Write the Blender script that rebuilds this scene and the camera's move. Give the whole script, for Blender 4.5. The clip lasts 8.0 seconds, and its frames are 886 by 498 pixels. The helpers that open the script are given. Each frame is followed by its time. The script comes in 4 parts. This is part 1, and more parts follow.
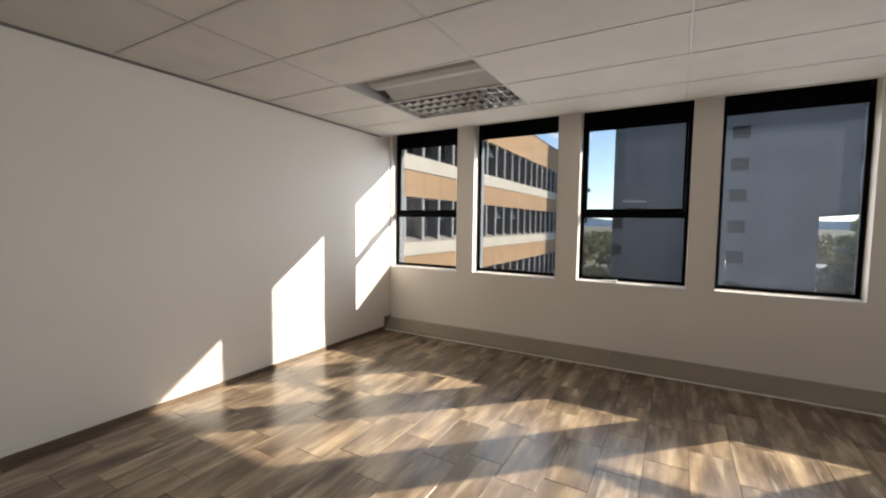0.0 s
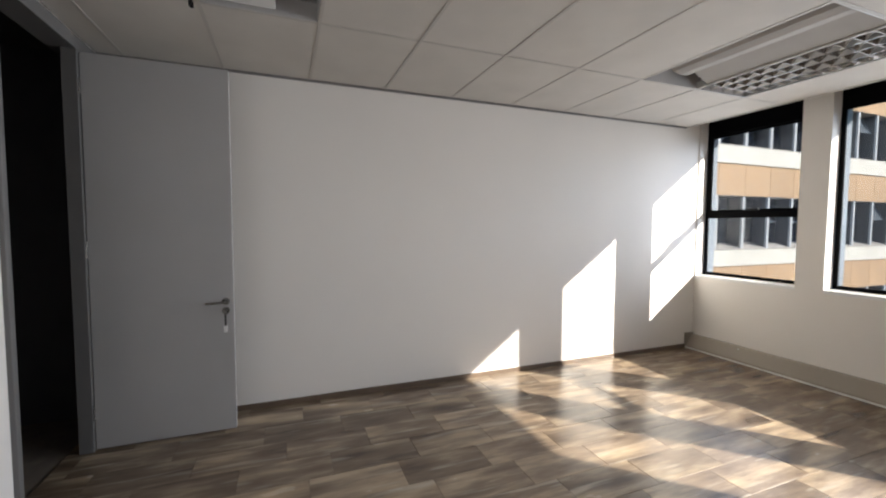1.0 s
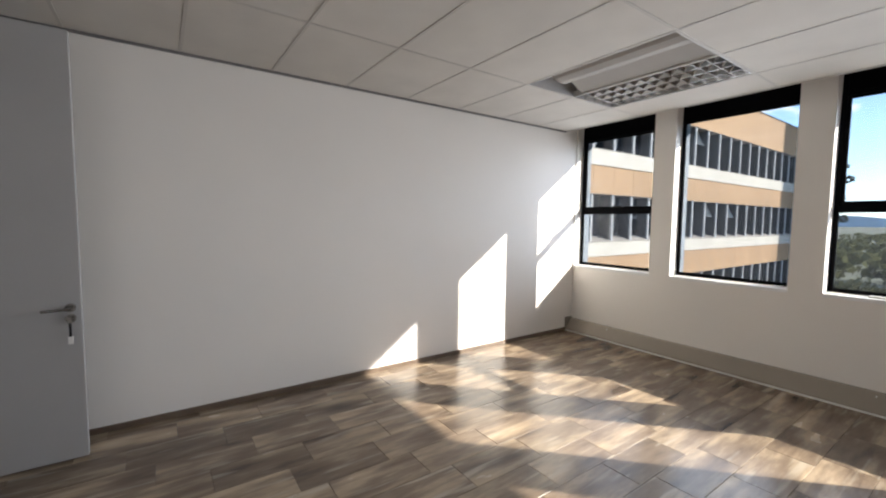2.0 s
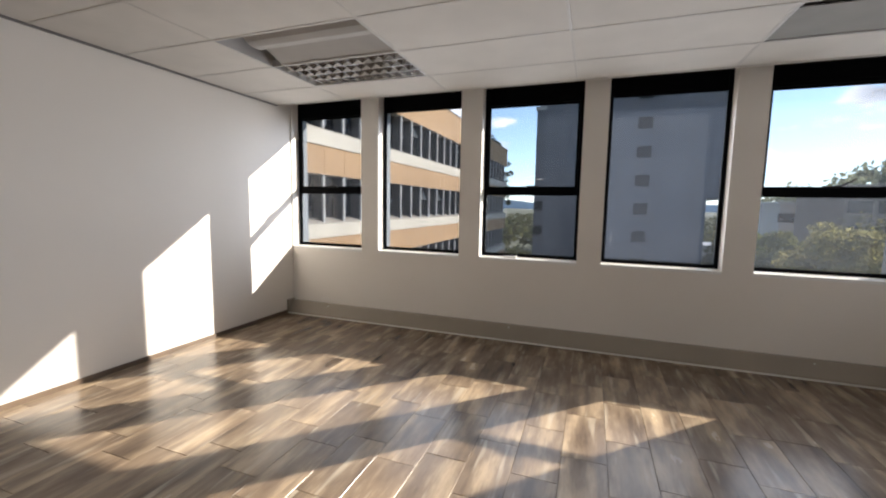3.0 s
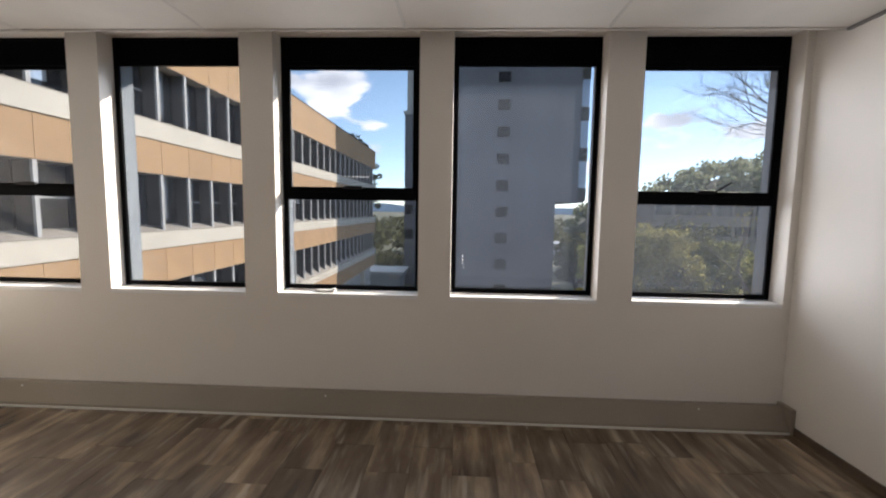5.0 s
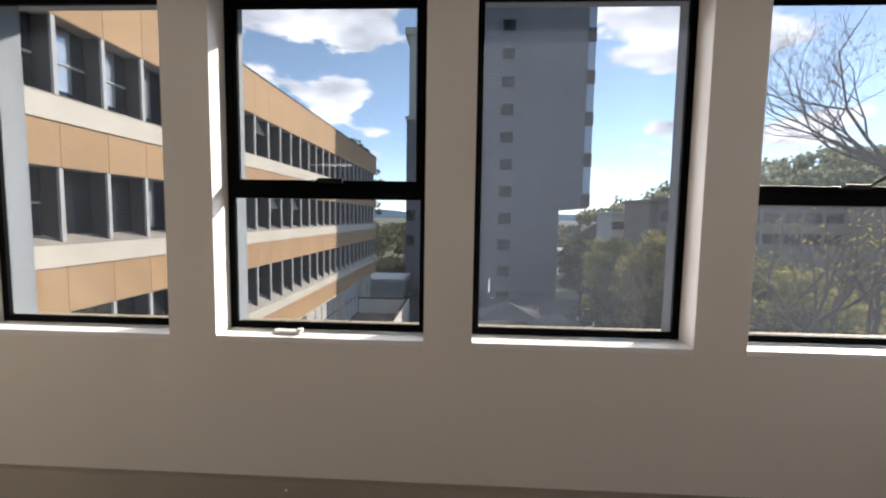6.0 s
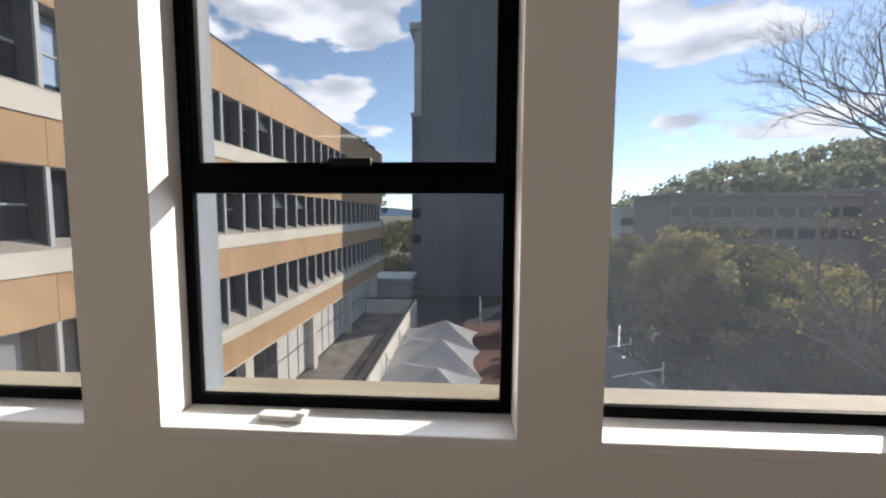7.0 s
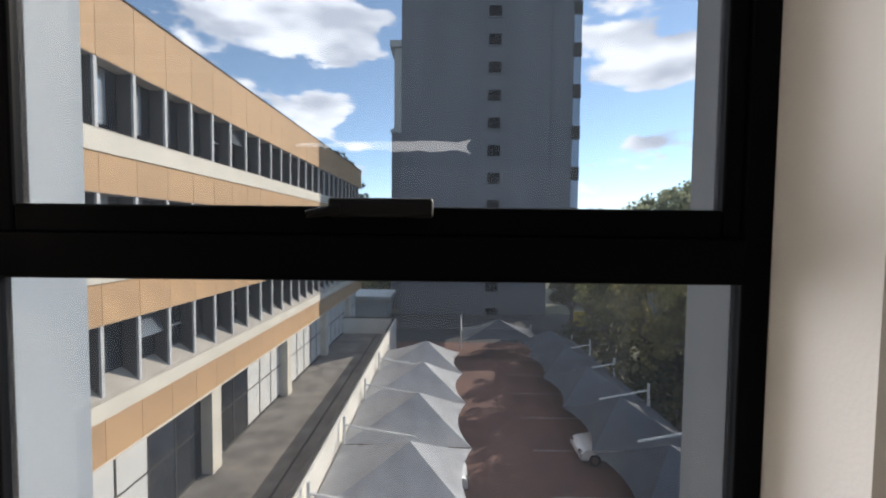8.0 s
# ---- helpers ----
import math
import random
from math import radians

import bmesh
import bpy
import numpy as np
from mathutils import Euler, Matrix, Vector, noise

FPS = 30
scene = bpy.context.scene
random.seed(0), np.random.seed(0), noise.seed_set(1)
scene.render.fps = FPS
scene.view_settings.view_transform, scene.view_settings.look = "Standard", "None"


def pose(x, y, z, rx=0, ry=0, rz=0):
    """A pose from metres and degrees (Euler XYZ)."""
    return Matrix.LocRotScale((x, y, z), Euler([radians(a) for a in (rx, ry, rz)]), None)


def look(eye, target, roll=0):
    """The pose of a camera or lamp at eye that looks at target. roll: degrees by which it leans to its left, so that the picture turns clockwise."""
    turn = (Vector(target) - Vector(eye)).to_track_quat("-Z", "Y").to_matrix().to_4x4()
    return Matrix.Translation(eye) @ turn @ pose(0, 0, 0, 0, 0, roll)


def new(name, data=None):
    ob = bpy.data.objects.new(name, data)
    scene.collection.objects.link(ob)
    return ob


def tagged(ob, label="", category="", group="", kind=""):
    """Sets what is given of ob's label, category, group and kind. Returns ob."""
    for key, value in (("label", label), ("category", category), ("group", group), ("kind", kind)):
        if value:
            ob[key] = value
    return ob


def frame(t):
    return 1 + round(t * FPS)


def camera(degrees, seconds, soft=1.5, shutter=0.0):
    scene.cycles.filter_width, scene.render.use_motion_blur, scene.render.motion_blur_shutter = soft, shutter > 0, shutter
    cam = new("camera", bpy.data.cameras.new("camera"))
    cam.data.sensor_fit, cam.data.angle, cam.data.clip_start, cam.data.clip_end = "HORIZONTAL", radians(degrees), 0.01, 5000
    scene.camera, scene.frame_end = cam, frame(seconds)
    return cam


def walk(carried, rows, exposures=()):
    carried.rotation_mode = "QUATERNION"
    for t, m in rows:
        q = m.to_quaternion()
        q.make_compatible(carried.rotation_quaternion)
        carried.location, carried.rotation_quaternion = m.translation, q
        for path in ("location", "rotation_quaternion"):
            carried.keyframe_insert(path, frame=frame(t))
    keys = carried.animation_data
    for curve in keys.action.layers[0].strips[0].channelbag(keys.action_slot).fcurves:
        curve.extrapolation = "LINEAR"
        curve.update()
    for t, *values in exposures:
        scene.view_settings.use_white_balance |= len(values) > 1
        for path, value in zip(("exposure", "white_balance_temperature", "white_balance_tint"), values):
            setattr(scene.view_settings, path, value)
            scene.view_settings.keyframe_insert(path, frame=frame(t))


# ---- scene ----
cam = camera(94.8, 8.0, soft=2.1)
EXPOSURES = [(0.0, 2.2, 6500, 11), (0.5, 2.4, 6500, 11), (1.0, 2.58, 5900, 10), (1.4, 2.6, 5900, 10), (2.3, 2.52, 5850, 10), (3.0, 2.3, 6150, 12), (3.5, 2.22, 6200, 12),
             (4.5, 2.22, 6200, 13), (6.0, 2.19, 6350, 13), (7.0, 2.02, 6300, 13), (7.5, 2.05, 6300, 13), (8.0, 2.1, 6200, 11)]
PATH = [
    (0, (0.982, 1.724, 1.486), (-0.009, 3.456, 1.357), 0.7),
    (0.5, (1.030, 1.738, 1.483), (-0.558, 2.947, 1.366), 0.8),
    (1, (1.008, 1.672, 1.455), (-0.855, 2.392, 1.343), 0.2),
    (1.2, (0.997, 1.658, 1.451), (-0.897, 2.290, 1.334), 0.1),
    (2.3, (1.032, 1.769, 1.474), (-0.357, 3.198, 1.306), 0.7),
    (2.5, (1.069, 1.812, 1.484), (-0.121, 3.408, 1.293), 0.7),
    (3, (1.203, 1.941, 1.434), (0.526, 3.811, 1.222), 1.0),
    (3.5, (1.275, 2.194, 1.43), (0.999, 4.16, 1.189), 0.8),
    (4, (1.279, 2.529, 1.466), (1.182, 4.511, 1.221), 0.5),
    (4.5, (1.378, 2.970, 1.475), (1.297, 4.957, 1.265), 0.75),
    (4.7, (1.39, 3.142, 1.482), (1.310, 5.130, 1.289), 0.9),
    (5.8, (1.282, 4.185, 1.495), (1.193, 6.175, 1.317), 0.8),
    (6, (1.255, 4.376, 1.477), (1.165, 6.367, 1.321), 0.9),
    (6.5, (1.117, 4.805, 1.482), (1.012, 6.796, 1.316), 0.5),
    (7, (0.936, 5.206, 1.497), (0.821, 7.196, 1.329), 0.3),
    (7.5, (0.801, 5.585, 1.509), (0.689, 7.576, 1.36), 0.3),
    (8, (0.665, 5.915, 1.624), (0.656, 7.913, 1.535), 0.6),
]
walk(cam, [(t, look(eye, target, roll)) for t, eye, target, roll in PATH], exposures=EXPOSURES)

# ---------- world, sun, exposure ----------
world = bpy.data.worlds.new("sky")
scene.world = world
world.use_nodes = True
SUN_TO = Vector((1.40, 1.36, 1.0)).normalized()
SUN_EL = math.asin(SUN_TO.z)


# cumulus banks over the court, and unseen overhead cloud added to brighten the shade: direction, half width, half
# height, density
CLOUDS = (((-0.303, 0.919, 0.251), 0.085, 0.065, 0.22), ((-0.43, 0.82, 0.41), 0.32, 0.13, 0.17), ((-0.26, 0.868, 0.425), 0.13, 0.06, 0.17), ((0.43, 0.841, 0.331), 0.13, 0.045, 0.18),
          ((0.56, 0.76, 0.36), 0.20, 0.09, 0.17), ((0.294, 0.862, 0.415), 0.10, 0.05, 0.16), ((-0.203, 0.96, 0.194), 0.04, 0.025, 0.11), ((0.0, 0.0, 1.0), 0.80, 0.80, 0.18))


def build_sky():
    nt = world.node_tree
    nt.nodes.clear()
    out = nt.nodes.new("ShaderNodeOutputWorld")
    bg = nt.nodes.new("ShaderNodeBackground")
    sky = nt.nodes.new("ShaderNodeTexSky")
    sky.sky_type, sky.sun_disc = "NISHITA", False
    sky.sun_elevation, sky.sun_rotation = SUN_EL, math.atan2(SUN_TO.x, SUN_TO.y)
    sky.dust_density, sky.air_density, sky.ozone_density = 0.03, 0.72, 1.1
    tc = nt.nodes.new("ShaderNodeTexCoord")
    mp = nt.nodes.new("ShaderNodeMapping")
    mp.inputs["Scale"].default_value = (1.0, 1.0, 2.6)
    mp.inputs["Location"].default_value = (1.7, 0.6, 0.12)
    n1 = nt.nodes.new("ShaderNodeTexNoise")
    n1.inputs["Scale"].default_value, n1.inputs["Detail"].default_value, n1.inputs["Roughness"].default_value = 4.2, 10.0, 0.6
    ramp = nt.nodes.new("ShaderNodeValToRGB")
    ramp.color_ramp.elements[0].position, ramp.color_ramp.elements[1].position = 0.59, 0.645
    n2 = nt.nodes.new("ShaderNodeTexNoise")
    n2.inputs["Scale"].default_value, n2.inputs["Detail"].default_value = 6.5, 7.0
    tone = nt.nodes.new("ShaderNodeValToRGB")
    tone.color_ramp.elements[0].position, tone.color_ramp.elements[1].position = 0.36, 0.56
    tone.color_ramp.elements[0].color, tone.color_ramp.elements[1].color = (3.7, 3.9, 4.2, 1), (6.8, 6.8, 6.8, 1)
    mix = nt.nodes.new("ShaderNodeMixRGB")
    nt.links.new(mp.outputs["Vector"], n2.inputs["Vector"])
    nt.links.new(n2.outputs["Fac"], tone.inputs["Fac"])
    nt.links.new(tone.outputs["Color"], mix.inputs["Color2"])
    nt.links.new(tc.outputs["Generated"], mp.inputs["Vector"])
    nt.links.new(mp.outputs["Vector"], n1.inputs["Vector"])
    cover = n1.outputs["Fac"]
    for centre, wide, tall, amount in CLOUDS:
        off = nt.nodes.new("ShaderNodeVectorMath")
        off.operation = "SUBTRACT"
        off.inputs[1].default_value = Vector(centre).normalized()
        squash = nt.nodes.new("ShaderNodeVectorMath")
        squash.operation = "MULTIPLY"
        squash.inputs[1].default_value = (1 / wide, 1 / wide, 1 / tall)
        far = nt.nodes.new("ShaderNodeVectorMath")
        far.operation = "LENGTH"
        fall = nt.nodes.new("ShaderNodeMapRange")
        fall.interpolation_type = "SMOOTHSTEP"
        fall.inputs["From Min"].default_value, fall.inputs["From Max"].default_value = 0.2, 1.5
        fall.inputs["To Min"].default_value, fall.inputs["To Max"].default_value = amount, 0.0
        total = nt.nodes.new("ShaderNodeMath")
        total.operation = "ADD"
        nt.links.new(tc.outputs["Generated"], off.inputs[0])
        nt.links.new(off.outputs["Vector"], squash.inputs[0])
        nt.links.new(squash.outputs["Vector"], far.inputs[0])
        nt.links.new(far.outputs["Value"], fall.inputs["Value"])
        nt.links.new(fall.outputs["Result"], total.inputs[0])
        nt.links.new(cover, total.inputs[1])
        cover = total.outputs["Value"]
    nt.links.new(cover, ramp.inputs["Fac"])
    nt.links.new(ramp.outputs["Color"], mix.inputs["Fac"])
    soft = nt.nodes.new("ShaderNodeHueSaturation")
    soft.inputs["Hue"].default_value, soft.inputs["Saturation"].default_value = 0.487, 0.85
    nt.links.new(sky.outputs["Color"], soft.inputs["Color"])
    nt.links.new(soft.outputs["Color"], mix.inputs["Color1"])
    nt.links.new(mix.outputs["Color"], bg.inputs["Color"])
    bg.inputs["Strength"].default_value = SKY_STRENGTH
    nt.links.new(bg.outputs["Background"], out.inputs["Surface"])


SKY_STRENGTH, SKY_W = 0.088, 3.0
build_sky()
sun = new("sun", bpy.data.lights.new("sun", "SUN"))
sun.data.energy, sun.data.angle, sun.data.color = 2.6, radians(0.55), (1.0, 0.885, 0.71)
sun.matrix_world = look((0, 0, 60), Vector((0, 0, 60)) - SUN_TO)


# ---------- materials ----------
def material(name, color, rough=0.6, metal=0.0, var=0.12, scale=6.0, bump=0.15, bump_scale=60.0, dark=None, stretch=(1, 1, 1), per_object=0.0, spec=0.5, coord="Object"):
    """A painted, stone or metal surface: colour varied at two scales, fine relief, gloss varied with the stains."""
    m = bpy.data.materials.new(name)
    m.use_nodes = True
    nt = m.node_tree
    b = nt.nodes["Principled BSDF"]
    tc = nt.nodes.new("ShaderNodeTexCoord")
    mp = nt.nodes.new("ShaderNodeMapping")
    mp.inputs["Scale"].default_value = stretch
    nt.links.new(tc.outputs[coord], mp.inputs["Vector"])
    big = nt.nodes.new("ShaderNodeTexNoise")
    big.inputs["Scale"].default_value, big.inputs["Detail"].default_value = scale, 5.0
    fine = nt.nodes.new("ShaderNodeTexNoise")
    fine.inputs["Scale"].default_value, fine.inputs["Detail"].default_value = bump_scale, 4.0
    nt.links.new(mp.outputs["Vector"], big.inputs["Vector"])
    nt.links.new(mp.outputs["Vector"], fine.inputs["Vector"])
    ramp = nt.nodes.new("ShaderNodeValToRGB")
    c = Vector(color)
    d = Vector(dark) if dark else c * (1 - var)
    l = c if dark else c * (1 + var * 0.5)
    ramp.color_ramp.elements[0].position, ramp.color_ramp.elements[1].position = 0.32, 0.68
    ramp.color_ramp.elements[0].color, ramp.color_ramp.elements[1].color = (*d, 1), (*l, 1)
    nt.links.new(big.outputs["Fac"], ramp.inputs["Fac"])
    mul = nt.nodes.new("ShaderNodeMixRGB")
    mul.blend_type = "MULTIPLY"
    mul.inputs["Fac"].default_value = var
    nt.links.new(ramp.outputs["Color"], mul.inputs["Color1"])
    nt.links.new(fine.outputs["Color"], mul.inputs["Color2"])
    last = mul.outputs["Color"]
    if per_object:
        info = nt.nodes.new("ShaderNodeObjectInfo")
        hsv = nt.nodes.new("ShaderNodeHueSaturation")
        mr = nt.nodes.new("ShaderNodeMapRange")
        mr.inputs["To Min"].default_value, mr.inputs["To Max"].default_value = 1 - per_object, 1 + per_object
        nt.links.new(info.outputs["Random"], mr.inputs["Value"])
        nt.links.new(mr.outputs["Result"], hsv.inputs["Value"])
        nt.links.new(last, hsv.inputs["Color"])
        last = hsv.outputs["Color"]
    nt.links.new(last, b.inputs["Base Color"])
    rr = nt.nodes.new("ShaderNodeMapRange")
    rr.inputs["To Min"].default_value, rr.inputs["To Max"].default_value = max(rough - 0.08, 0.02), min(rough + 0.08, 1)
    nt.links.new(big.outputs["Fac"], rr.inputs["Value"])
    nt.links.new(rr.outputs["Result"], b.inputs["Roughness"])
    b.inputs["Metallic"].default_value = metal
    b.inputs["Specular IOR Level"].default_value = spec
    if bump:
        bp = nt.nodes.new("ShaderNodeBump")
        bp.inputs["Strength"].default_value, bp.inputs["Distance"].default_value = bump, 0.004
        nt.links.new(fine.outputs["Fac"], bp.inputs["Height"])
        nt.links.new(bp.outputs["Normal"], b.inputs["Normal"])
    return m


def glass_material(name, tint, rough=0.0, dirt=0.0):
    """Tinted pane: light passes straight through, with a Fresnel reflection and a thin veil for dust and haze."""
    m = bpy.data.materials.new(name)
    m.use_nodes = True
    nt = m.node_tree
    nt.nodes.clear()
    out = nt.nodes.new("ShaderNodeOutputMaterial")
    tr = nt.nodes.new("ShaderNodeBsdfTransparent")
    tr.inputs["Color"].default_value = (*tint, 1)
    gl = nt.nodes.new("ShaderNodeBsdfGlossy")
    gl.inputs["Roughness"].default_value = rough
    lw = nt.nodes.new("ShaderNodeLayerWeight")
    pw = nt.nodes.new("ShaderNodeMath")
    pw.operation, pw.inputs[1].default_value = "POWER", 4.0
    fr = nt.nodes.new("ShaderNodeMapRange")
    fr.inputs["To Min"].default_value, fr.inputs["To Max"].default_value = 0.02, 0.6
    nt.links.new(lw.outputs["Facing"], pw.inputs[0])
    nt.links.new(pw.outputs["Value"], fr.inputs["Value"])
    mx = nt.nodes.new("ShaderNodeMixShader")
    nt.links.new(fr.outputs["Result"], mx.inputs["Fac"])
    nt.links.new(tr.outputs["BSDF"], mx.inputs[1])
    nt.links.new(gl.outputs["BSDF"], mx.inputs[2])
    last = mx.outputs["Shader"]
    if dirt:
        tc = nt.nodes.new("ShaderNodeTexCoord")
        nz = nt.nodes.new("ShaderNodeTexNoise")
        nz.inputs["Scale"].default_value, nz.inputs["Detail"].default_value = 2.4, 6.0
        mr = nt.nodes.new("ShaderNodeMapRange")
        mr.inputs["From Min"].default_value, mr.inputs["From Max"].default_value = 0.35, 0.8
        mr.inputs["To Min"].default_value, mr.inputs["To Max"].default_value = dirt * 0.75, dirt * 1.1
        df = nt.nodes.new("ShaderNodeBsdfTranslucent")
        # bluish, as the sky's haze is put into the dust colour
        df.inputs["Color"].default_value = (0.50, 0.56, 0.66, 1)
        m2 = nt.nodes.new("ShaderNodeMixShader")
        nt.links.new(tc.outputs["Object"], nz.inputs["Vector"])
        nt.links.new(nz.outputs["Fac"], mr.inputs["Value"])
        nt.links.new(mr.outputs["Result"], m2.inputs["Fac"])
        nt.links.new(last, m2.inputs[1])
        nt.links.new(df.outputs["BSDF"], m2.inputs[2])
        last = m2.outputs["Shader"]
    nt.links.new(last, out.inputs["Surface"])
    return m


def translucent_material(name, color, clear):
    """Thin film or leaf through which light glows."""
    m = bpy.data.materials.new(name)
    m.use_nodes = True
    nt = m.node_tree
    nt.nodes.clear()
    out = nt.nodes.new("ShaderNodeOutputMaterial")
    tr = nt.nodes.new("ShaderNodeBsdfTransparent")
    tl = nt.nodes.new("ShaderNodeBsdfTranslucent")
    df = nt.nodes.new("ShaderNodeBsdfDiffuse")
    noise_tex = nt.nodes.new("ShaderNodeTexNoise")
    noise_tex.inputs["Scale"].default_value = 4.0
    info = nt.nodes.new("ShaderNodeNewGeometry")
    hsv = nt.nodes.new("ShaderNodeHueSaturation")
    hsv.inputs["Color"].default_value = (*color, 1)
    mr = nt.nodes.new("ShaderNodeMapRange")
    mr.inputs["To Min"].default_value, mr.inputs["To Max"].default_value = 0.65, 1.3
    nt.links.new(info.outputs["Random Per Island"], mr.inputs["Value"])
    nt.links.new(mr.outputs["Result"], hsv.inputs["Value"])
    for n in (tl, df):
        nt.links.new(hsv.outputs["Color"], n.inputs["Color"])
    a = nt.nodes.new("ShaderNodeMixShader")
    b = nt.nodes.new("ShaderNodeMixShader")
    a.inputs["Fac"].default_value, b.inputs["Fac"].default_value = 0.5, clear
    nt.links.new(tl.outputs["BSDF"], a.inputs[1])
    nt.links.new(df.outputs["BSDF"], a.inputs[2])
    nt.links.new(a.outputs["Shader"], b.inputs[1])
    nt.links.new(tr.outputs["BSDF"], b.inputs[2])
    nt.links.new(b.outputs["Shader"], out.inputs["Surface"])
    return m


M_WALL = material("white_wall_paint", (0.83, 0.795, 0.75), 0.55, var=0.03, scale=0.8, bump=0.08, bump_scale=180)
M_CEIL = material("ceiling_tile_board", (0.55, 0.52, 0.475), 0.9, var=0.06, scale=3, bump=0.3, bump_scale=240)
# bars greyer than the boards, for the shadow lines along them
M_GRID = material("grid_shadow_grey", (0.45, 0.425, 0.39), 0.6, var=0.04, scale=3, bump=0)
M_TRIM = material("grey_edge_trim", (0.17, 0.16, 0.155), 0.5, var=0.1, scale=4, bump=0.05)
M_SKIRT = material("brown_tile_skirting", (0.16, 0.115, 0.08), 0.4, var=0.25, scale=4, bump=0.1)
M_TRUNK = material("grey_trunking_paint", (0.30, 0.262, 0.212), 0.45, var=0.06, scale=2, bump=0.05)
M_FRAME = material("black_anodised_aluminium", (0.004, 0.0042, 0.005), 0.5, var=0.1, scale=8, bump=0, spec=0.02)
M_SILL = material("white_gloss_sill_paint", (0.85, 0.85, 0.85), 0.35, var=0.04, scale=5, bump=0.05)
M_DOOR = material("grey_door_paint", (0.40, 0.392, 0.385), 0.5, var=0.05, scale=2, bump=0.05)
M_DFRAME = material("grey_metal_door_frame", (0.15, 0.145, 0.14), 0.4, var=0.08, scale=4, bump=0.03)
M_CHROME = material("satin_chrome", (0.30, 0.295, 0.285), 0.25, metal=1.0, var=0.05, bump=0)
M_MIRROR = material("bright_aluminium_reflector", (0.70, 0.68, 0.65), 0.09, metal=1.0, var=0.03, bump=0)
M_WHITE_METAL = material("white_enamel_metal", (0.72, 0.71, 0.69), 0.3, var=0.04, scale=4, bump=0)
M_TRAY = material("grey_enamel_metal", (0.50, 0.49, 0.48), 0.4, var=0.05, scale=4, bump=0)
M_COVER = material("mid_grey_enamel", (0.38, 0.36, 0.335), 0.85, var=0.05, scale=4, bump=0, spec=0.15)
M_PLATE = material("dull_grey_cover_plate", (0.25, 0.24, 0.225), 0.8, var=0.08, scale=4, bump=0, spec=0.15)
M_GEAR = material("brown_grey_gear_tray", (0.17, 0.145, 0.12), 0.4, var=0.3, scale=9, bump=0)
M_LOUVRE = material("dull_aluminium_blade", (0.36, 0.33, 0.30), 0.22, metal=1.0, var=0.05, bump=0)
M_PLASTIC = material("white_plastic", (0.78, 0.77, 0.74), 0.35, var=0.03, bump=0)
M_BLACK = material("black_rubber", (0.008, 0.008, 0.009), 0.5, var=0.1, bump=0, spec=0.2)
M_TAPE = translucent_material("whitish_tape", (0.75, 0.76, 0.78), 0.84)
# the corridor's lack of light is put into this dark colour
M_DARK = material("unlit_corridor_dark", (0.10, 0.10, 0.105), 0.7, var=0.1, scale=2)
M_GLASS = glass_material("tinted_window_glass", (0.63, 0.64, 0.655), dirt=0.005)
M_GLASS_HAZED = glass_material("dust_and_haze_glass", (0.63, 0.64, 0.66), dirt=0.018)
M_OUT_PAINT = material("exterior_grey_paint", (0.34, 0.385, 0.44), 0.7, var=0.08, scale=3, bump=0.04, bump_scale=90)
M_OUT_SILL = material("exterior_cream_sill", (0.66, 0.56, 0.40), 0.7, var=0.12, scale=3, bump=0.06, bump_scale=90)


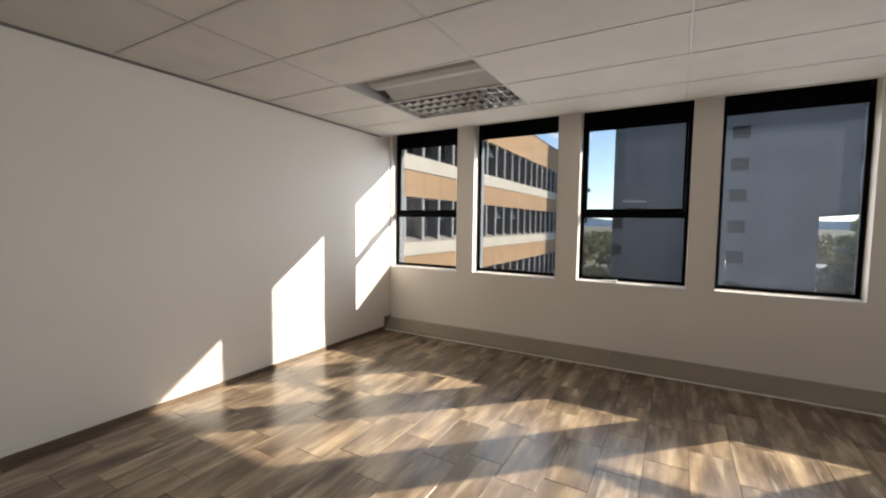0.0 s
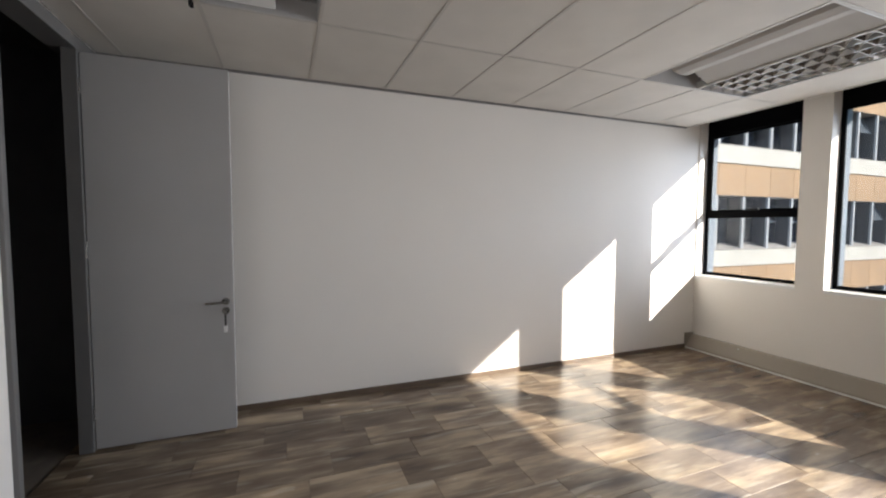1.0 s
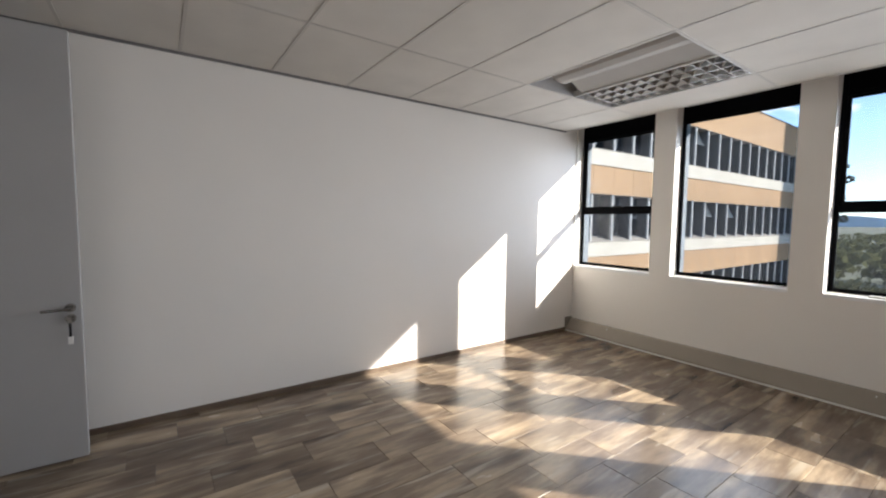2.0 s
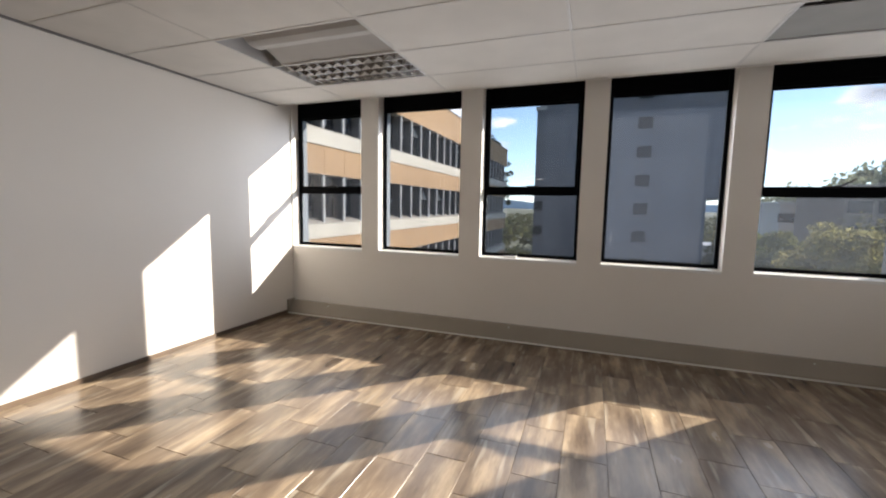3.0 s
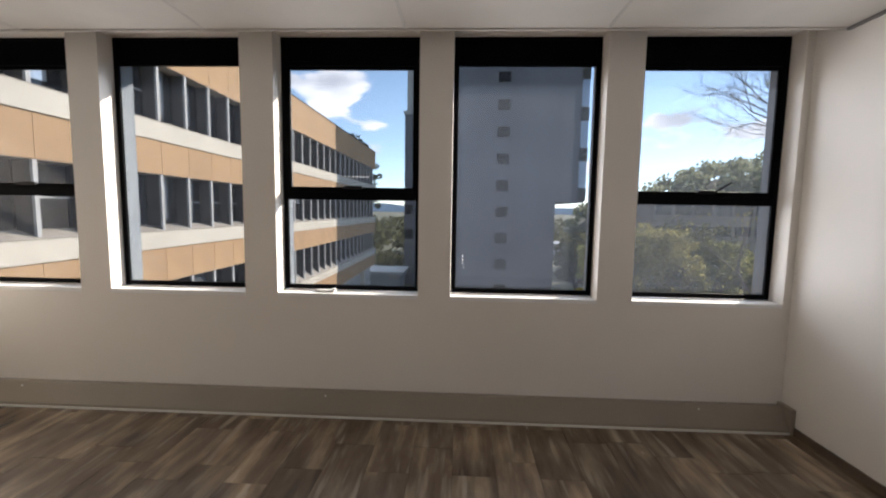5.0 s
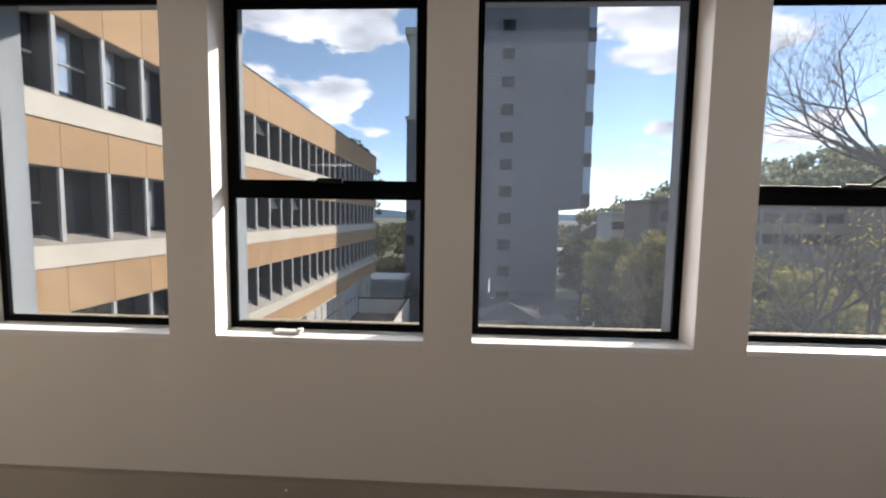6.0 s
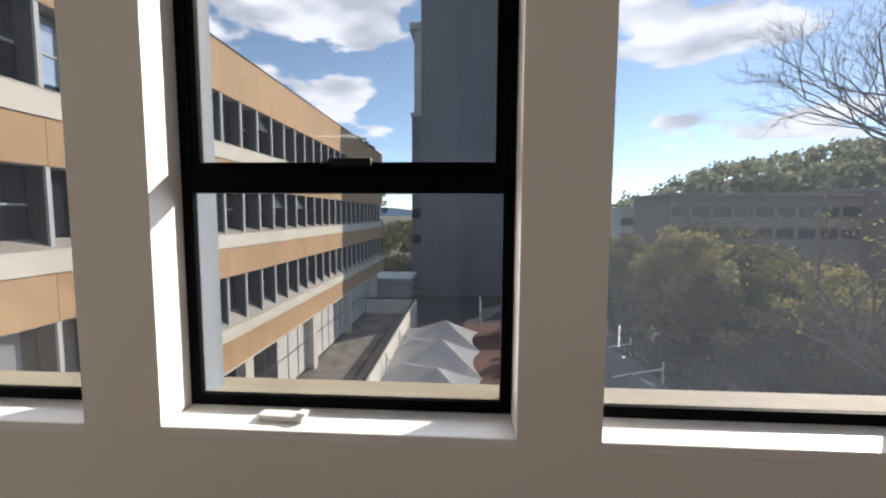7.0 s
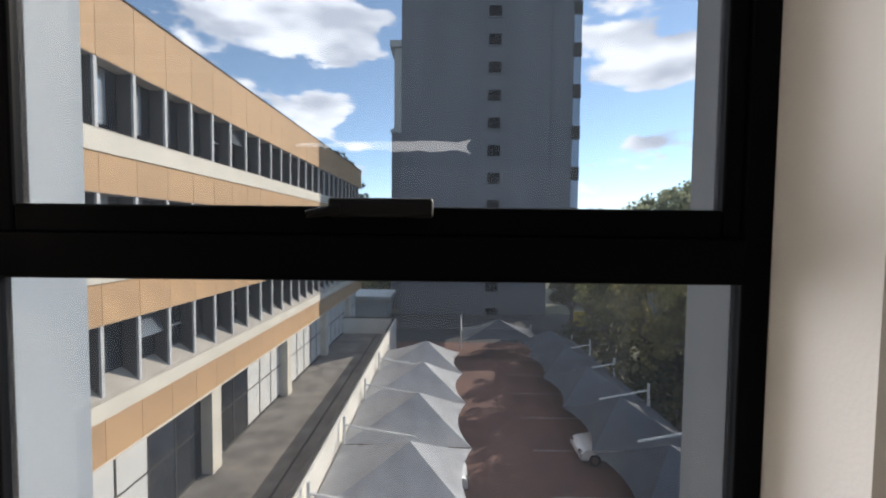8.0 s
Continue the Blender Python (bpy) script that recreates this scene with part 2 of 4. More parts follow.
def floor_material():
    """Wood-look porcelain: streaks along the plank, tone set piece by piece, a satin glaze."""
    m = bpy.data.materials.new("wood_look_floor_tile")
    m.use_nodes = True
    nt = m.node_tree
    b = nt.nodes["Principled BSDF"]
    tc = nt.nodes.new("ShaderNodeTexCoord")
    geo = nt.nodes.new("ShaderNodeNewGeometry")
    info = nt.nodes.new("ShaderNodeObjectInfo")
    add = nt.nodes.new("ShaderNodeVectorMath")
    add.operation = "ADD"
    sc = nt.nodes.new("ShaderNodeVectorMath")
    sc.operation = "SCALE"
    sc.inputs["Scale"].default_value = 37.0
    comb = nt.nodes.new("ShaderNodeCombineXYZ")
    nt.links.new(info.outputs["Random"], comb.inputs["X"])
    nt.links.new(geo.outputs["Random Per Island"], comb.inputs["Y"])
    nt.links.new(comb.outputs["Vector"], sc.inputs[0])
    nt.links.new(geo.outputs["Position"], add.inputs[0])
    nt.links.new(sc.outputs["Vector"], add.inputs[1])
    mp = nt.nodes.new("ShaderNodeMapping")
    mp.inputs["Scale"].default_value = (9, 1.3, 1)
    nt.links.new(add.outputs["Vector"], mp.inputs["Vector"])
    grain = nt.nodes.new("ShaderNodeTexNoise")
    grain.inputs["Scale"].default_value, grain.inputs["Detail"].default_value, grain.inputs["Roughness"].default_value = 1.0, 6.0, 0.6
    nt.links.new(mp.outputs["Vector"], grain.inputs["Vector"])
    mp2 = nt.nodes.new("ShaderNodeMapping")
    mp2.inputs["Scale"].default_value = (5.0, 1.5, 1)
    nt.links.new(add.outputs["Vector"], mp2.inputs["Vector"])
    cloud = nt.nodes.new("ShaderNodeTexNoise")
    cloud.inputs["Scale"].default_value, cloud.inputs["Detail"].default_value = 1.2, 4.0
    nt.links.new(mp2.outputs["Vector"], cloud.inputs["Vector"])
    mixf = nt.nodes.new("ShaderNodeMath")
    mixf.operation = "ADD"
    nt.links.new(grain.outputs["Fac"], mixf.inputs[0])
    nt.links.new(cloud.outputs["Fac"], mixf.inputs[1])
    half = nt.nodes.new("ShaderNodeMath")
    half.operation = "MULTIPLY"
    half.inputs[1].default_value = 0.5
    nt.links.new(mixf.outputs["Value"], half.inputs[0])
    ramp = nt.nodes.new("ShaderNodeValToRGB")
    r = ramp.color_ramp
    r.elements[0].position, r.elements[0].color = 0.37, (0.088, 0.062, 0.043, 1)
    r.elements[1].position, r.elements[1].color = 0.66, (0.48, 0.375, 0.25, 1)
    e = r.elements.new(0.50)
    e.color = (0.205, 0.152, 0.104, 1)
    nt.links.new(half.outputs["Value"], ramp.inputs["Fac"])
    hsv = nt.nodes.new("ShaderNodeHueSaturation")
    mr = nt.nodes.new("ShaderNodeMapRange")
    mr.inputs["To Min"].default_value, mr.inputs["To Max"].default_value = 0.78, 1.19
    nt.links.new(info.outputs["Random"], mr.inputs["Value"])
    nt.links.new(mr.outputs["Result"], hsv.inputs["Value"])
    nt.links.new(ramp.outputs["Color"], hsv.inputs["Color"])
    mp3 = nt.nodes.new("ShaderNodeMapping")
    mp3.inputs["Scale"].default_value = (15, 1.6, 1)
    nt.links.new(add.outputs["Vector"], mp3.inputs["Vector"])
    vein = nt.nodes.new("ShaderNodeTexNoise")
    vein.inputs["Scale"].default_value, vein.inputs["Detail"].default_value = 1.0, 2.0
    nt.links.new(mp3.outputs["Vector"], vein.inputs["Vector"])
    vr = nt.nodes.new("ShaderNodeMapRange")
    vr.inputs["From Min"].default_value, vr.inputs["From Max"].default_value = 0.585, 0.72
    vr.inputs["To Min"].default_value, vr.inputs["To Max"].default_value = 0.0, 0.62
    nt.links.new(vein.outputs["Fac"], vr.inputs["Value"])
    pale = nt.nodes.new("ShaderNodeMixRGB")
    pale.inputs["Color2"].default_value = (0.46, 0.40, 0.31, 1)
    nt.links.new(vr.outputs["Result"], pale.inputs["Fac"])
    nt.links.new(hsv.outputs["Color"], pale.inputs["Color1"])
    nt.links.new(pale.outputs["Color"], b.inputs["Base Color"])
    rr = nt.nodes.new("ShaderNodeMapRange")
    rr.inputs["To Min"].default_value, rr.inputs["To Max"].default_value = 0.19, 0.31
    nt.links.new(cloud.outputs["Fac"], rr.inputs["Value"])
    nt.links.new(rr.outputs["Result"], b.inputs["Roughness"])
    bp = nt.nodes.new("ShaderNodeBump")
    bp.inputs["Strength"].default_value, bp.inputs["Distance"].default_value = 0.06, 0.003
    nt.links.new(grain.outputs["Fac"], bp.inputs["Height"])
    nt.links.new(bp.outputs["Normal"], b.inputs["Normal"])
    return m


M_FLOOR = floor_material()
M_GROUT = material("dark_grout", (0.15, 0.122, 0.095), 0.9, var=0.2, scale=10)


# ---------- building helpers ----------
def mesh_from(name, bm):
    me = bpy.data.meshes.new(name)
    bmesh.ops.recalc_face_normals(bm, faces=bm.faces[:])
    bm.to_mesh(me)
    bm.free()
    return me


def part(name, bm, mat, parent=None, label=""):
    """Links a bmesh as one mesh object under a thing or a part."""
    ob = new(name, mesh_from(name, bm))
    ob.data.materials.append(mat)
    if parent:
        ob.parent = parent
    if label:
        ob["label"] = label
    return ob


def thing(name, label, category, at=(0, 0, 0), rz=0.0, group="", kind=""):
    ob = new(name)
    ob.matrix_world = pose(*at, 0, 0, rz)
    return tagged(ob, label, category, group, kind)


def box(bm, x0, x1, y0, y1, z0, z1, bevel=0.0):
    """An axis-aligned block, with its edges eased by bevel."""
    vs = [bm.verts.new((x, y, z)) for x in (x0, x1) for y in (y0, y1) for z in (z0, z1)]
    q = [(0, 1, 3, 2), (4, 6, 7, 5), (0, 4, 5, 1), (2, 3, 7, 6), (0, 2, 6, 4), (1, 5, 7, 3)]
    fs = [bm.faces.new([vs[i] for i in f]) for f in q]
    if bevel:
        es = list({e for f in fs for e in f.edges})
        bmesh.ops.bevel(bm, geom=es, offset=bevel, segments=2, profile=0.5, affect="EDGES")
    return bm


def boxes(*specs, bevel=0.0):
    bm = bmesh.new()
    for s in specs:
        box(bm, *s, bevel=bevel)
    return bm


def tube(bm, a, b, r0, r1=None, n=10):
    """A tapered round bar from a to b."""
    r1 = r0 if r1 is None else r1
    a, b = Vector(a), Vector(b)
    ax = (b - a).normalized()
    u = ax.orthogonal().normalized()
    v = ax.cross(u)
    ring = [[bm.verts.new(c + (u * math.cos(2 * math.pi * i / n) + v * math.sin(2 * math.pi * i / n)) * r) for i in range(n)] for c, r in ((a, r0), (b, r1))]
    for i in range(n):
        bm.faces.new((ring[0][i], ring[0][(i + 1) % n], ring[1][(i + 1) % n], ring[1][i]))
    bm.faces.new(ring[0][::-1])
    bm.faces.new(ring[1])
    return bm


def structure(name, bm, mat, label, category):
    return tagged(part(name, bm, mat), label, category, kind="structure")


# ---------- the room ----------
XL, XR, YS, YN, ZC = -2.487, 3.685, 0.49, 6.30, 2.617
Y_FRAME, Y_OUT = 6.436, 6.61
SILL, HEAD = 0.877, 2.722
OPEN = [(-2.475, -1.443), (-1.212, -0.188), (0.050, 1.080), (1.313, 2.353), (2.597, 3.632)]
CEIL_END = 6.06

structure("floor", boxes((XL - 0.3, XR + 0.3, YS - 3.0, YN + 0.05, -0.25, -0.006)), M_GROUT, "wood-look tile floor with dark grout joints", "floor")
structure("wall_west", boxes((XL - 0.2, XL, YS - 0.12, Y_OUT - 0.02, -0.2, 3.0)), M_WALL, "plain white painted partition wall", "wall")
structure("wall_east", boxes((XR, XR + 0.2, YS - 0.12, Y_OUT - 0.02, -0.2, 3.0)), M_WALL, "plain white painted partition wall", "wall")


def window_wall():
    bm = boxes((XL, XR, YN, Y_FRAME, -0.2, SILL - 0.03), (XL, XR, YN, Y_FRAME, HEAD, 3.0))
    edges = [XL] + [e for o in OPEN for e in o] + [XR]
    for i in range(0, len(edges), 2):
        box(bm, edges[i], edges[i + 1], YN, Y_FRAME, SILL - 0.03, HEAD)
    return structure("wall_north", bm, M_WALL, "white wall with five tall window openings", "wall")


def outer_wall():
    bm = boxes((XL - 4, XR + 4, Y_FRAME + 0.024, Y_OUT, -11, SILL - 0.10), (XL - 4, XR + 4, Y_FRAME + 0.024, Y_OUT, 2.64, 4.2))
    edges = [XL - 4] + [e for o in OPEN for e in o] + [XR + 4]
    for i in range(0, len(edges), 2):
        box(bm, edges[i], edges[i + 1], Y_FRAME + 0.024, Y_OUT, SILL - 0.10, 2.64)
    return structure("wall_outer", bm, M_OUT_PAINT, "grey painted outer face of the window wall", "wall")


window_wall()
outer_wall()

# added out of view, so that the sun patches end lower
structure("sun_cut_ledge", boxes((XL - 4, XR + 4, Y_OUT, Y_OUT + 0.5, 2.8195, 2.94)), M_OUT_PAINT, "unseen ledge over the windows, added to cut the sun", "ledge")

DOOR_X0, DOOR_X1, DOOR_TOP = -2.15, -1.42, 2.52
structure("wall_south", boxes((XL, DOOR_X0 - 0.04, YS - 0.05, YS, 0, 3.0), (DOOR_X1 + 0.04, XR, YS - 0.12, YS, 0, 3.0), (DOOR_X0 - 0.04, DOOR_X1 + 0.04, YS - 0.12, YS, DOOR_TOP + 0.04, 3.0)),
          M_WALL, "white painted wall with a doorway", "wall")
structure("corridor_wall", boxes((XL - 0.3, XR + 0.3, YS - 2.6, YS - 2.4, -0.2, 3.0), (XL - 0.5, XL - 0.3, YS - 2.6, YS, -0.2, 3.0), (XR + 0.3, XR + 0.5, YS - 2.6, YS, -0.2, 3.0), (XL - 0.3, XL, YS - 0.12, YS, -0.2, 3.0), (XR, XR + 0.3, YS - 0.12, YS, -0.2, 3.0)), M_DARK, "corridor wall beyond the doorway, coloured dark as unlit", "wall")
structure("roof_slab", boxes((XL - 0.5, XR + 0.5, YS - 2.6, Y_OUT, 3.0, 3.2)), M_OUT_PAINT, "concrete slab above the suspended ceiling", "slab")

# suspended ceiling: boards in a metal grid
GX = [-1.504, -0.278, 1.009, 2.262]
GY = [5.541 - 0.611 * i for i in range(-1, 11)]
LIGHTS = {(1, 1), (1, 2), (4, 1), (4, 2), (1, 7)}


def ceiling():
    bm = bmesh.new()
    xs = [XL] + [g for g in GX if XL < g < XR] + [XR]
    ys = [CEIL_END] + [g for g in GY if YS < g < CEIL_END] + [YS]
    for i in range(len(xs) - 1):
        for j in range(len(ys) - 1):
            if (i, j) in LIGHTS:
                continue
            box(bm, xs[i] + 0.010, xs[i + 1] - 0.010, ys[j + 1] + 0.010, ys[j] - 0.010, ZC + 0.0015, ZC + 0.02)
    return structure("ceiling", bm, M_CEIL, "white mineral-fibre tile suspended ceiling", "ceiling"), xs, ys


_, CX, CY = ceiling()


def grid_bars():
    bm = bmesh.new()
    for x in CX[1:-1]:
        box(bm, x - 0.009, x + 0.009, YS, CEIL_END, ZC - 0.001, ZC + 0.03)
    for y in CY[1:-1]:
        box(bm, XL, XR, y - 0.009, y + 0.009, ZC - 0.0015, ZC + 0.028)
    return structure("ceiling_grid", bm, M_GRID, "metal ceiling grid, greyed for its shadow lines", "ceiling grid")


grid_bars()
structure("ceiling_trim", boxes((XL, XL + 0.022, YS, CEIL_END, ZC - 0.013, ZC + 0.001), (XR - 0.022, XR, YS, CEIL_END, ZC - 0.013, ZC + 0.001)), M_TRIM, "grey metal shadow-line trim under the ceiling edge", "trim")
structure("ceiling_bulkhead", boxes((XL, XR, CEIL_END, CEIL_END + 0.02, ZC - 0.004, 2.98)), M_CEIL, "white upstand closing the ceiling before the windows", "trim")
structure("corridor_ceiling", boxes((XL - 0.3, XR + 0.3, YS - 2.4, YS - 0.12, 2.7, 2.72)), M_DARK, "corridor ceiling coloured dark as unlit", "ceiling")

structure("skirting_west", boxes((XL, XL + 0.012, YS, 6.165, -0.005, 0.042), bevel=0.003), M_SKIRT, "brown tile skirting along the white wall", "baseboard")
structure("skirting_east", boxes((XR - 0.010, XR, YS, 6.165, -0.005, 0.055), bevel=0.003), M_SKIRT, "brown tile skirting along the white wall", "baseboard")
structure("skirting_south", boxes((DOOR_X1 + 0.05, XR - 0.013, YS, YS + 0.012, -0.005, 0.052), bevel=0.003), M_SKIRT, "brown tile skirting along the white wall", "baseboard")


# ---------- windows ----------
def window(k, x0, x1, opens, glass):
    """Black aluminium window with a dark head panel; the opening kind has a transom and a top-hung sash with a latch."""
    w = tagged(new("window_%d" % k), "tall black aluminium window with tinted glass" + (" and a top-hung sash above a transom" if opens else ", fixed pane"), "window", kind="structure")
    y0, y1, f = Y_FRAME - 0.004, Y_FRAME + 0.020, 0.036
    top = 2.522
    z0 = SILL + 0.004
    part("window_frame", boxes((x0, x0 + f, y0, y1, z0, HEAD), (x1 - f, x1, y0, y1, z0, HEAD), (x0 + f, x1 - f, y0, y1, z0, z0 + f), (x0 + f, x1 - f, y0, y1, HEAD - 0.02, HEAD), bevel=0.003), M_FRAME, w)
    part("head_panel", boxes((x0 + f, x1 - f, y0 + 0.012, y1 - 0.004, top + 0.03, HEAD - 0.02)), M_FRAME, w, "black infill panel above the glass")
    part("head_rail", boxes((x0 + f, x1 - f, y0 - 0.004, y1, top, top + 0.03), bevel=0.003), M_FRAME, w)
    part("window_sill", boxes((x0 - 0.0, x1 + 0.0, YN - 0.004, Y_FRAME + 0.02, SILL - 0.03, SILL), bevel=0.004), M_SILL, w, "white painted inner sill")
    part("outer_sill", boxes((x0, x1, Y_FRAME + 0.022, Y_OUT, SILL - 0.10, SILL - 0.01), (x0 - 0.10, x1 + 0.10, Y_OUT, Y_OUT + 0.075, SILL - 0.10, SILL - 0.01)), M_OUT_SILL, w, "cream painted outer sill")
    if opens:
        part("transom", boxes((x0 + f, x1 - f, y0 - 0.006, y1, 1.559, 1.617), bevel=0.003), M_FRAME, w)
        s, sb = 0.024, 0.038
        a, b, c, d = x0 + f + 0.001, x1 - f - 0.001, 1.6162, top - 0.001
        sash = part("sash", boxes((a, a + s, y0 + 0.004, y1 + 0.004, c, d), (b - s, b, y0 + 0.004, y1 + 0.004, c, d), (a + s, b - s, y0 + 0.004, y1 + 0.004, c, c + sb), (a + s, b - s, y0 + 0.004, y1 + 0.004, d - s, d), bevel=0.004), M_FRAME, w)
        p1 = part("pane", boxes((a + s, b - s, y0 + 0.012, y0 + 0.018, c + sb, d - s)), glass, sash)
        m = (x0 + x1) / 2 + 0.03
        bm = boxes((m - 0.075, m + 0.055, y0 - 0.016, y0 + 0.006, 1.640, 1.664), bevel=0.004)
        tube(bm, (m - 0.06, y0 - 0.012, 1.650), (m - 0.10, y0 - 0.02, 1.642), 0.008, 0.005)
        part("latch", bm, M_BLACK, w, "black window latch")
        p2 = part("pane", boxes((x0 + f, x1 - f, y0 + 0.008, y0 + 0.014, z0 + f, 1.559)), glass, w)
        panes = [p1, p2]
    else:
        panes = [part("pane", boxes((x0 + f, x1 - f, y0 + 0.008, y0 + 0.014, z0 + f, top)), glass, w)]
    for p in panes:
        p.visible_shadow = False
    return w


for k, (a, b) in enumerate(OPEN):
    window(k + 1, a, b, k % 2 == 0, M_GLASS_HAZED if k >= 3 else M_GLASS)

wd = thing("window_wedge", "small white plastic handle lying on the window sill", "handle", (0.385, 6.365, SILL), rz=-4)
part("grip", boxes((-0.072, 0.072, -0.022, 0.022, 0.0, 0.018), bevel=0.006), M_PLASTIC, wd)
part("lug", boxes((0.05, 0.078, -0.015, 0.015, 0.016, 0.028), bevel=0.004), M_PLASTIC, wd)
tp = thing("tape_remnant", "torn strip of whitish tape stuck to the glass", "tape", (0.637, Y_FRAME + 0.006, 1.732))
bm = bmesh.new()
rt = random.Random(9)
rows = []
for i in range(-14, 16):
    # three points across the strip; the torn end is forked
    fork = max(0, i - 13) * 0.0022
    x = -0.058 + 0.0076 * i
    half = 0.0058 * (1.0 if i >= 0 else 0.8 + 0.04 * i)
    rows.append([bm.verts.new(p) for p in ((x + fork, 0, half + fork * 0.5 + rt.uniform(-0.0016, 0.0016)), (x - fork * 0.6, 0, rt.uniform(-0.001, 0.001)), (x + fork, 0, -half - fork * 0.3 + rt.uniform(-0.0022, 0.0022)))])
for a, c in zip(rows, rows[1:]):
    for k in (0, 1):
        bm.faces.new((a[k], c[k], c[k + 1], a[k + 1]))
bmesh.ops.solidify(bm, geom=bm.faces[:], thickness=0.0006)
part("strip", bm, M_TAPE, tp)
pm = thing("paint_mark", "thin white paint streak on the window glass", "mark", (1.40, Y_FRAME + 0.003, 1.14))
part("streak", boxes((-0.003, 0.002, 0, 0.0008, -0.04, 0.028), (0.010, 0.020, 0, 0.0008, -0.072, -0.068)), M_TAPE, pm)
w5 = bpy.data.objects["window_5"]
bm = bmesh.new()
tube(bm, (3.18, Y_FRAME - 0.012, 1.648), (3.30, Y_FRAME - 0.012, 1.722), 0.007)
part("stay_arm", bm, M_BLACK, w5, "black window stay arm")

# trunking along the foot of the window wall
tr = tagged(new("cable_trunking"), "grey painted cable trunking along the window wall", "trunking", kind="structure")
bm = bmesh.new()
ends = [[bm.verts.new((x, y, z)) for y, z in ((YN, 0.012), (6.173, 0.012), (6.176, 0.03), (YN - 0.042, 0.152), (YN - 0.036, 0.157), (YN, 0.157))] for x in (XL + 0.02, XR - 0.03)]
for i in range(6):
    bm.faces.new((ends[0][i], ends[0][(i + 1) % 6], ends[1][(i + 1) % 6], ends[1][i]))
bm.faces.new(ends[0])
bm.faces.new(ends[1])
part("body", bm, M_TRUNK, tr)
part("edge_strip", boxes((XL + 0.02, XR - 0.03, 6.165, 6.173, -0.004, 0.014), bevel=0.002), M_PLASTIC, tr, "pale sealant strip at the floor")
part("end_cap", boxes((XR - 0.03, XR - 0.001, 6.165, YN, 0.0, 0.178), bevel=0.003), M_TRUNK, tr)
part("end_cap", boxes((XL + 0.001, XL + 0.02, 6.165, YN, 0.0, 0.178), bevel=0.003), M_TRUNK, tr)
for x in (0.42, 3.08, -1.9):
    bm = bmesh.new()
    tube(bm, (x, 6.240, 0.13), (x, 6.232, 0.13), 0.006, 0.005)
    part("screw", bm, M_PLASTIC, tr)


# ---------- door ----------
def door():
    fr = tagged(new("door_frame"), "grey pressed-metal door frame around an open doorway", "door frame", kind="structure")
    part("jamb", boxes((DOOR_X0 - 0.04, DOOR_X0, YS - 0.06, YS + 0.02, 0, DOOR_TOP), bevel=0.004), M_DFRAME, fr)
    part("jamb", boxes((DOOR_X1, DOOR_X1 + 0.04, YS - 0.13, YS + 0.02, 0, DOOR_TOP), bevel=0.004), M_DFRAME, fr)
    part("head", boxes((XL + 0.001, DOOR_X1 + 0.04, YS - 0.13, YS + 0.02, DOOR_TOP, ZC - 0.016), bevel=0.004), M_DFRAME, fr)
    d = tagged(new("door_1"), "open pale grey flush door standing against the white wall", "door", kind="structure")
    x1 = -2.168
    part("leaf", boxes((x1 - 0.04, x1, 0.515, 1.325, 0.012, 2.51), bevel=0.003), M_DOOR, d)
    bm = bmesh.new()
    for sx, s in ((x1, 1), (x1 - 0.04, -1)):
        tube(bm, (sx, 1.275, 0.925), (sx + s * 0.010, 1.275, 0.925), 0.026, 0.024, 18)
        tube(bm, (sx + s * 0.008, 1.275, 0.925), (sx + s * 0.045, 1.275, 0.925), 0.009)
        tube(bm, (sx + s * 0.045, 1.283, 0.925), (sx + s * 0.045, 1.155, 0.920), 0.0095, 0.008)
    part("lever_handle", bm, M_CHROME, d, "satin chrome lever handle")
    bm = bmesh.new()
    tube(bm, (x1, 1.275, 0.862), (x1 + 0.010, 1.275, 0.862), 0.026, 0.024, 18)
    tube(bm, (x1 + 0.008, 1.275, 0.862), (x1 + 0.016, 1.275, 0.862), 0.010)
    part("keyhole_plate", bm, M_CHROME, d)
    for z in (0.25, 1.3, 2.3):
        bm = bmesh.new()
        tube(bm, (x1 + 0.006, 0.511, z - 0.05), (x1 + 0.006, 0.511, z + 0.05), 0.008)
        part("hinge", bm, M_CHROME, d)
    keys = thing("key_bunch", "keys hanging from the lock of the grey door", "keys", (x1, 1.275, 0.862))
    part("key", boxes((0.012, 0.040, -0.0015, 0.0015, -0.010, 0.010), (0.034, 0.036, -0.010, 0.010, -0.03, 0.012)), M_CHROME, keys)
    part("strap", boxes((0.034, 0.038, -0.006, 0.006, -0.105, -0.024), bevel=0.001), M_BLACK, keys, "black key strap")
    part("tag", boxes((0.033, 0.039, -0.012, 0.012, -0.145, -0.100), bevel=0.002), M_PLASTIC, keys, "white key tag")


door()
sw = thing("light_switch", "white plastic light switch on the wall beside the doorway", "switch", (-1.31, YS, 1.34))
part("plate", boxes((-0.037, 0.037, 0, 0.008, -0.06, 0.06), bevel=0.003), M_PLASTIC, sw)
part("rocker", boxes((-0.012, 0.012, 0.007, 0.013, -0.022, 0.022), bevel=0.002), M_PLASTIC, sw)


